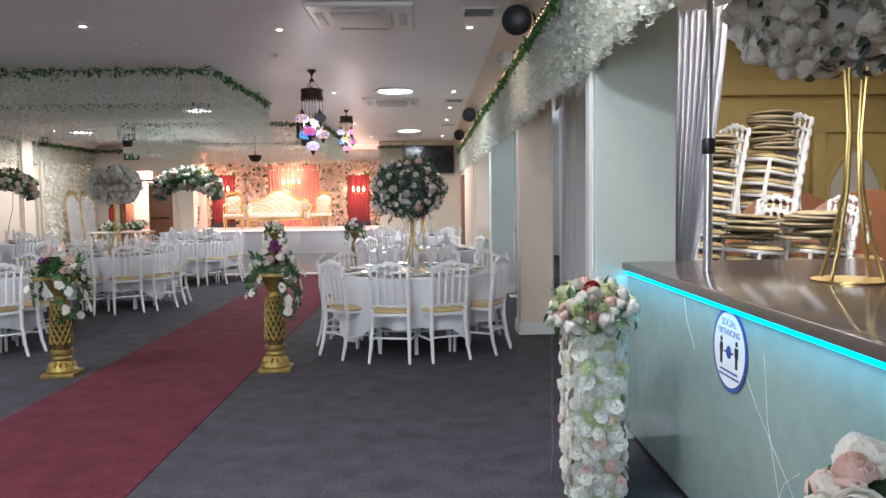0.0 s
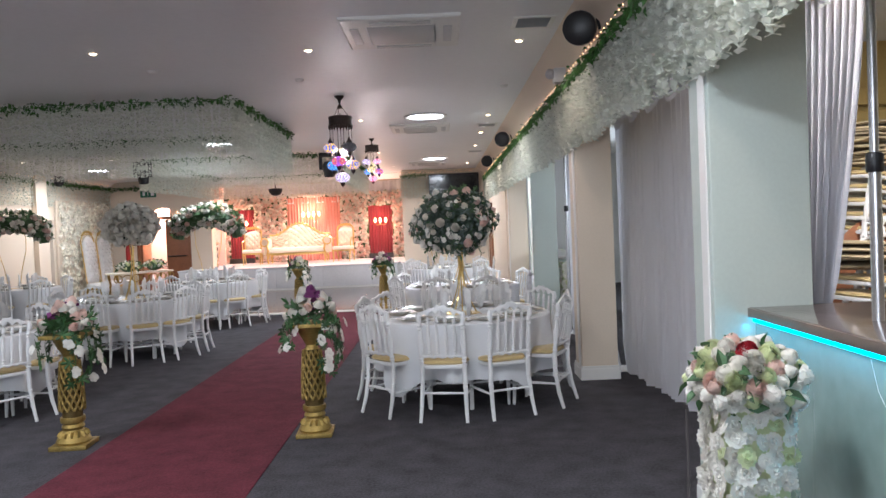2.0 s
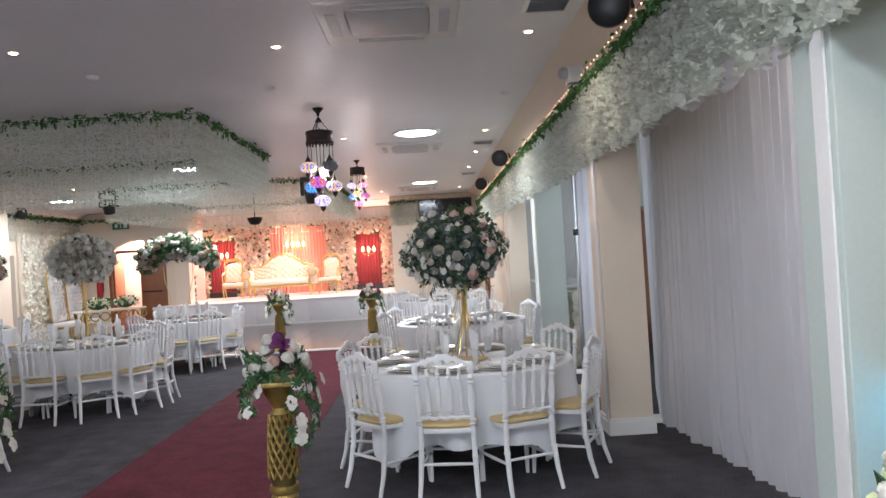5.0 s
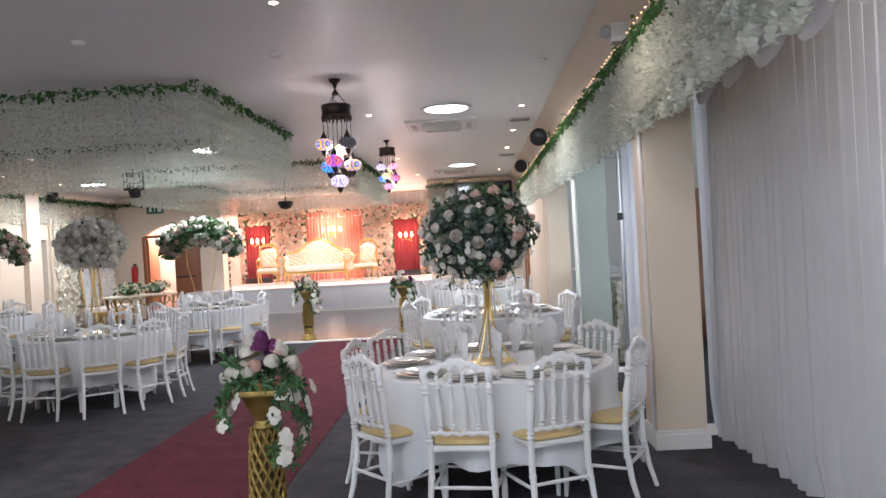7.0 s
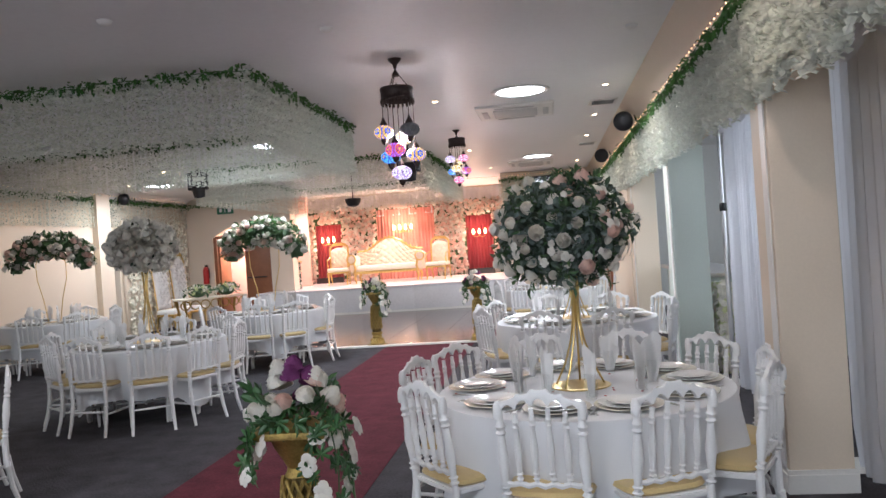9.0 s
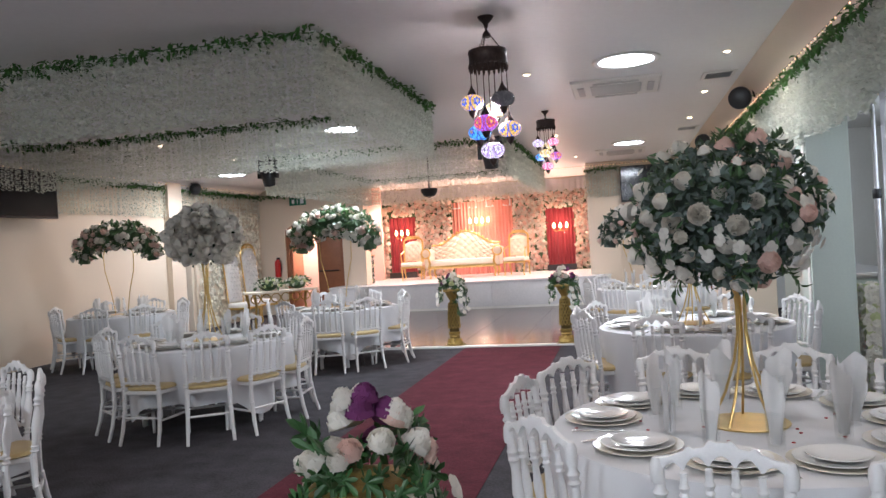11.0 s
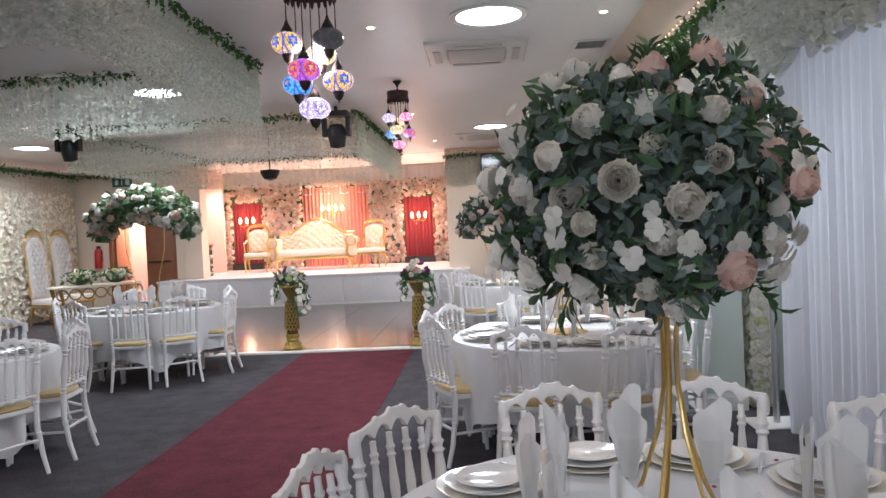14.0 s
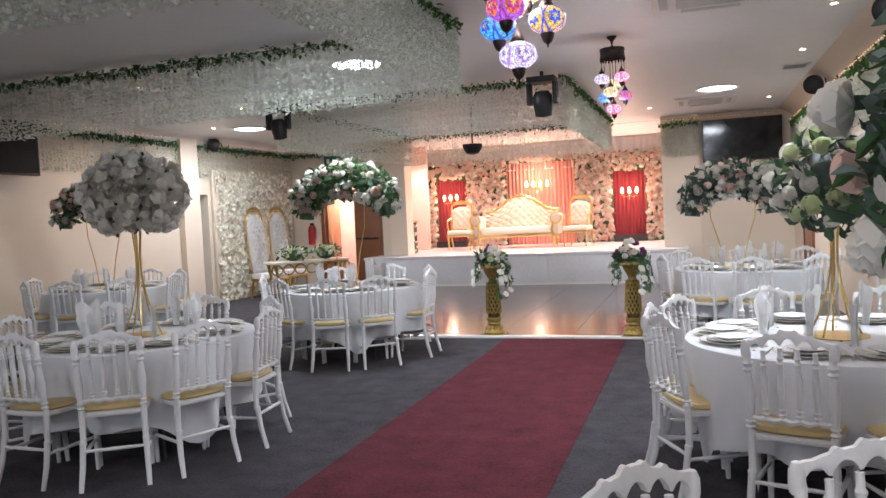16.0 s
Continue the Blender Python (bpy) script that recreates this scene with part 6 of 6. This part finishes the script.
for sx in (-1, 1):
    bm = bmesh.new()
    bm_lathe(bm, [(0, -0.33), (0.1, -0.32), (0.11, 0.0), (0.1, 0.3), (0, 0.31)], 16, pose(sx * 0.94, -0.3, 0.66, 90, 0, 0))
    bm_box(bm, sx * 0.91 - 0.07, sx * 0.91 + 0.07, -0.6, 0.0, 0.3, 0.62)
    part("armrest", bm, M_LEATHER, t)
    bm = bmesh.new()
    bm_tube(bm, [(sx * (0.94 + 0.12 * math.cos(a)), -0.63, 0.66 + 0.12 * math.sin(a)) for a in (k * math.pi / 8 for k in range(17))], 0.02, 6)
    bm_tube(bm, [(sx * 0.88, -0.63, 0.58), (sx * 0.84, -0.64, 0.4), (sx * 0.88, -0.64, 0.25)], 0.03, 6)
    part("arm_scroll", bm, M_GOLD, t)
    for y in (-0.58, -0.03):
        part("leg", tube([(sx * 0.84, y, 0.27), (sx * 0.88, y, 0.15), (sx * 0.84, y, 0.03), (sx * 0.87, y, 0.0)], [0.04, 0.03, 0.02, 0.025], 8), M_GOLD, t)

# ---- stage backdrop ----
t = thing("flower_backdrop", "wall of blush and cream roses with coral drapes behind the stage", "backdrop")
YBD = 25.2
PANELS = [(-7.68, -7.05, 0.66, 2.76), (-7.05, -6.25, 2.36, 2.76), (-6.25, -5.2, 0.66, 2.76), (-5.2, -3.47, 2.68, 2.76), (-3.47, -2.58, 0.66, 2.76), (-2.58, -1.8, 2.34, 2.76), (-1.8, -1.28, 0.66, 2.76)]
rnd = random.Random(99)
SMALLROSE = {"blush": rose_mesh("small_rose", M_BLUSH, 3, 5), "white": rose_mesh("small_rose", M_ROSE, 3, 5)}
MASS = {"blush": ([], []), "white": ([], [])}
leafbm = bmesh.new()
count = 0
for x0, x1, z0, z1 in PANELS:
    part("backing", box(x0, x1, YBD + 0.02, YBD + 0.08, z0, z1), M_LEAF, t)
    n = int((x1 - x0) * (z1 - z0) * 330)
    for k in range(n):
        p = Vector((rnd.uniform(x0 + 0.02, x1 - 0.02), YBD, rnd.uniform(z0 + 0.03, z1 + 0.02)))
        tone = "blush" if rnd.random() < 0.45 else "white"
        r = rnd.uniform(0.052, 0.08)
        m = aim(p, (rnd.gauss(0, 0.3), -1, rnd.gauss(0, 0.3)), rnd.uniform(0, 6)) @ Matrix.Scale(r, 4)
        if k % 18 == 0:
            part("rose", SMALLROSE[tone], None, t).matrix_local = m
        else:
            v0 = len(MASS[tone][0])
            MASS[tone][0].extend(m @ v.co for v in SMALLROSE[tone].vertices)
            MASS[tone][1].extend([v0 + i for i in f.vertices] for f in SMALLROSE[tone].polygons)
        q = p + Vector((rnd.uniform(-0.07, 0.07), 0.01, rnd.uniform(-0.07, 0.07)))
        bm_leaf(leafbm, aim(q, (rnd.gauss(0, 0.8), -1, rnd.gauss(0, 0.8)), rnd.uniform(0, 6.28)), 0.06, 0.035)
for tone, m in (("blush", M_BLUSH), ("white", M_ROSE)):
    me = bpy.data.meshes.new("rose_mass")
    me.from_pydata(MASS[tone][0], [], MASS[tone][1])
    me.materials.append(m)
    tagged(part("rose_mass", me, None, t), kind="stuff")
tagged(part("foliage", leafbm, M_GARLAND, t, smooth=False), kind="stuff")
for x0, x1, z1, m, seed in ((-5.2, -4.33, 2.7, M_PINK, 1), (-4.33, -3.47, 2.7, M_PINK, 2), (-7.06, -6.24, 2.38, M_CRIMSON, 3), (-2.6, -1.79, 2.36, M_CRIMSON, 4)):
    drape("backdrop_drape", (x1, YBD + 0.12), (x0, YBD + 0.12), 0.66, z1, 9, 0.03, m, "coral and crimson pleated drape in the flower backdrop", seed + 30, group="backdrop drapes")
drape("valance", (-1.25, 25.35), (-7.7, 25.35), 2.5, 3.15, 40, 0.02, M_DRAPE, "white gathered valance above the flower backdrop", 40, group="backdrop drapes")
for x0, x1 in ((-7.05, -6.25), (-2.58, -1.8)):
    ob = part("floor_panel_light", box(x0, x1, YBD - 0.16, YBD - 0.06, SZ, SZ + 0.16, 0.01), M_BLACK)
    tagged(ob, "low black stage light bar before a drape", "stage light", "stage light bars")


def wall_lamp(x, z, arms):
    t = thing("candle_lamp", "gold candle-style lamp glowing before the drape", "lamp", pose(x, YBD - 0.12, z), "backdrop lamps")
    part("stem", tube([(0, 0.1, -0.05), (0, 0.0, -0.12), (0, 0, 0.12)], 0.012, 8), M_GOLD, t)
    for k in range(arms):
        dx = (k - (arms - 1) / 2) * 0.17
        part("arm", tube([(0, 0, -0.1), (dx * 0.6, 0, -0.14), (dx, 0, -0.1), (dx, 0, -0.05)], 0.008, 6), M_GOLD, t)
        part("shade", lathe([(0.02, -0.05), (0.036, -0.01), (0.038, 0.02), (0.024, 0.06), (0.008, 0.1), (0, 0.11)], 14), mat("lamp_shade_glow", (0.9, 0.7, 0.45), emit=(1.0, 0.62, 0.25), power=9.0, bump=0), t, "glowing warm glass shade").location = (dx, -0.0, 0)
    for k in range(7):
        part("crystal", lathe([(0, -0.03), (0.01, -0.01), (0, 0.015)], 6), M_GLASS, t).location = (-0.15 + 0.05 * k, 0, -0.17)


wall_lamp(-6.63, 1.9, 3)
wall_lamp(-4.39, 2.12, 4)
wall_lamp(-2.18, 1.84, 3)
# plinth with flowers on the stage
t = thing("flower_plinth", "clear square plinth filled with pale roses on the stage", "plinth", pose(-7.02, 22.75, SZ))
part("glass_box", box(-0.22, 0.22, -0.22, 0.22, 0, 0.7, 0.004), M_DARKLEAF, t)
part("top", box(-0.26, 0.26, -0.26, 0.26, 0.7, 0.73, 0.005), M_GOLD, t)
rnd = random.Random(12)
for k in range(60):
    side = k % 2
    ob = part("rose", ROSES["white" if k % 3 else "green"], None, t)
    u, z = rnd.uniform(-0.19, 0.19), rnd.uniform(0.04, 0.66)
    ob.matrix_local = aim((u, -0.225, z) if side else (0.225, u, z), (0, -1, 0) if side else (1, 0, 0), u * 9) @ Matrix.Scale(0.035, 4)
# console table before the thrones
t = thing("console_table", "carved gilt console table with a pale top", "table", pose(-7.6, 19.2, 0, 0, 0, 50))
part("tabletop", box(-0.75, 0.75, -0.25, 0.25, 0.74, 0.78, 0.008), M_LEATHER, t)
for k in range(7):
    x0 = -0.66 + 0.22 * k
    bm = bmesh.new()
    bm_tube(bm, [(x0 + 0.1 * math.cos(a), -0.23, 0.64 + 0.09 * math.sin(a)) for a in (j * math.pi / 6 for j in range(13))], 0.014, 5)
    part("carved_scroll", bm, M_GILT, t)
for sx in (-0.68, 0.68):
    for sy in (-0.2, 0.2):
        part("leg", tube([(sx, sy, 0.74), (sx * 0.94, sy, 0.5), (sx, sy, 0.2), (sx * 0.96, sy, 0)], [0.035, 0.025, 0.02, 0.03], 8), M_GILT, t)
for k, (dx, dy) in enumerate(((-0.2, 0.35), (0.28, -0.18))):
    t = thing("flower_posy", "low posy of white roses on the console table", "posy", pose(-7.6 + dx * 0.9, 19.2 + dx, 0.781), "console posies")
    bouquet(t, sphere_spots(24, (0, 0, 0.1), 0.24, 0.14, 80 + k, 0.0), sphere_spots(60, (0, 0, 0.1), 0.26, 0.15, 90 + k, -0.2), 80 + k, ["white", "white", "green"], 0.05, 0.1, M_LEAF, core_ball((0, 0, 0.1), 0.18, 0.1))
t = thing("door_3", "brown wooden door in the cream wall near the stage", "door", pose(1.05, 20.2, 0), kind="structure")
part("leaf", box(-0.03, 0.0, -0.42, 0.42, 0.0, 2.03, 0.004), M_WOODDOOR, t)
for y0, y1, z0, z1 in ((-0.5, -0.43, 0, 2.1), (0.43, 0.5, 0, 2.1), (-0.5, 0.5, 2.04, 2.11)):
    part("frame", box(-0.045, 0.0, y0, y1, z0, z1, 0.004), M_WOODDOOR, t)
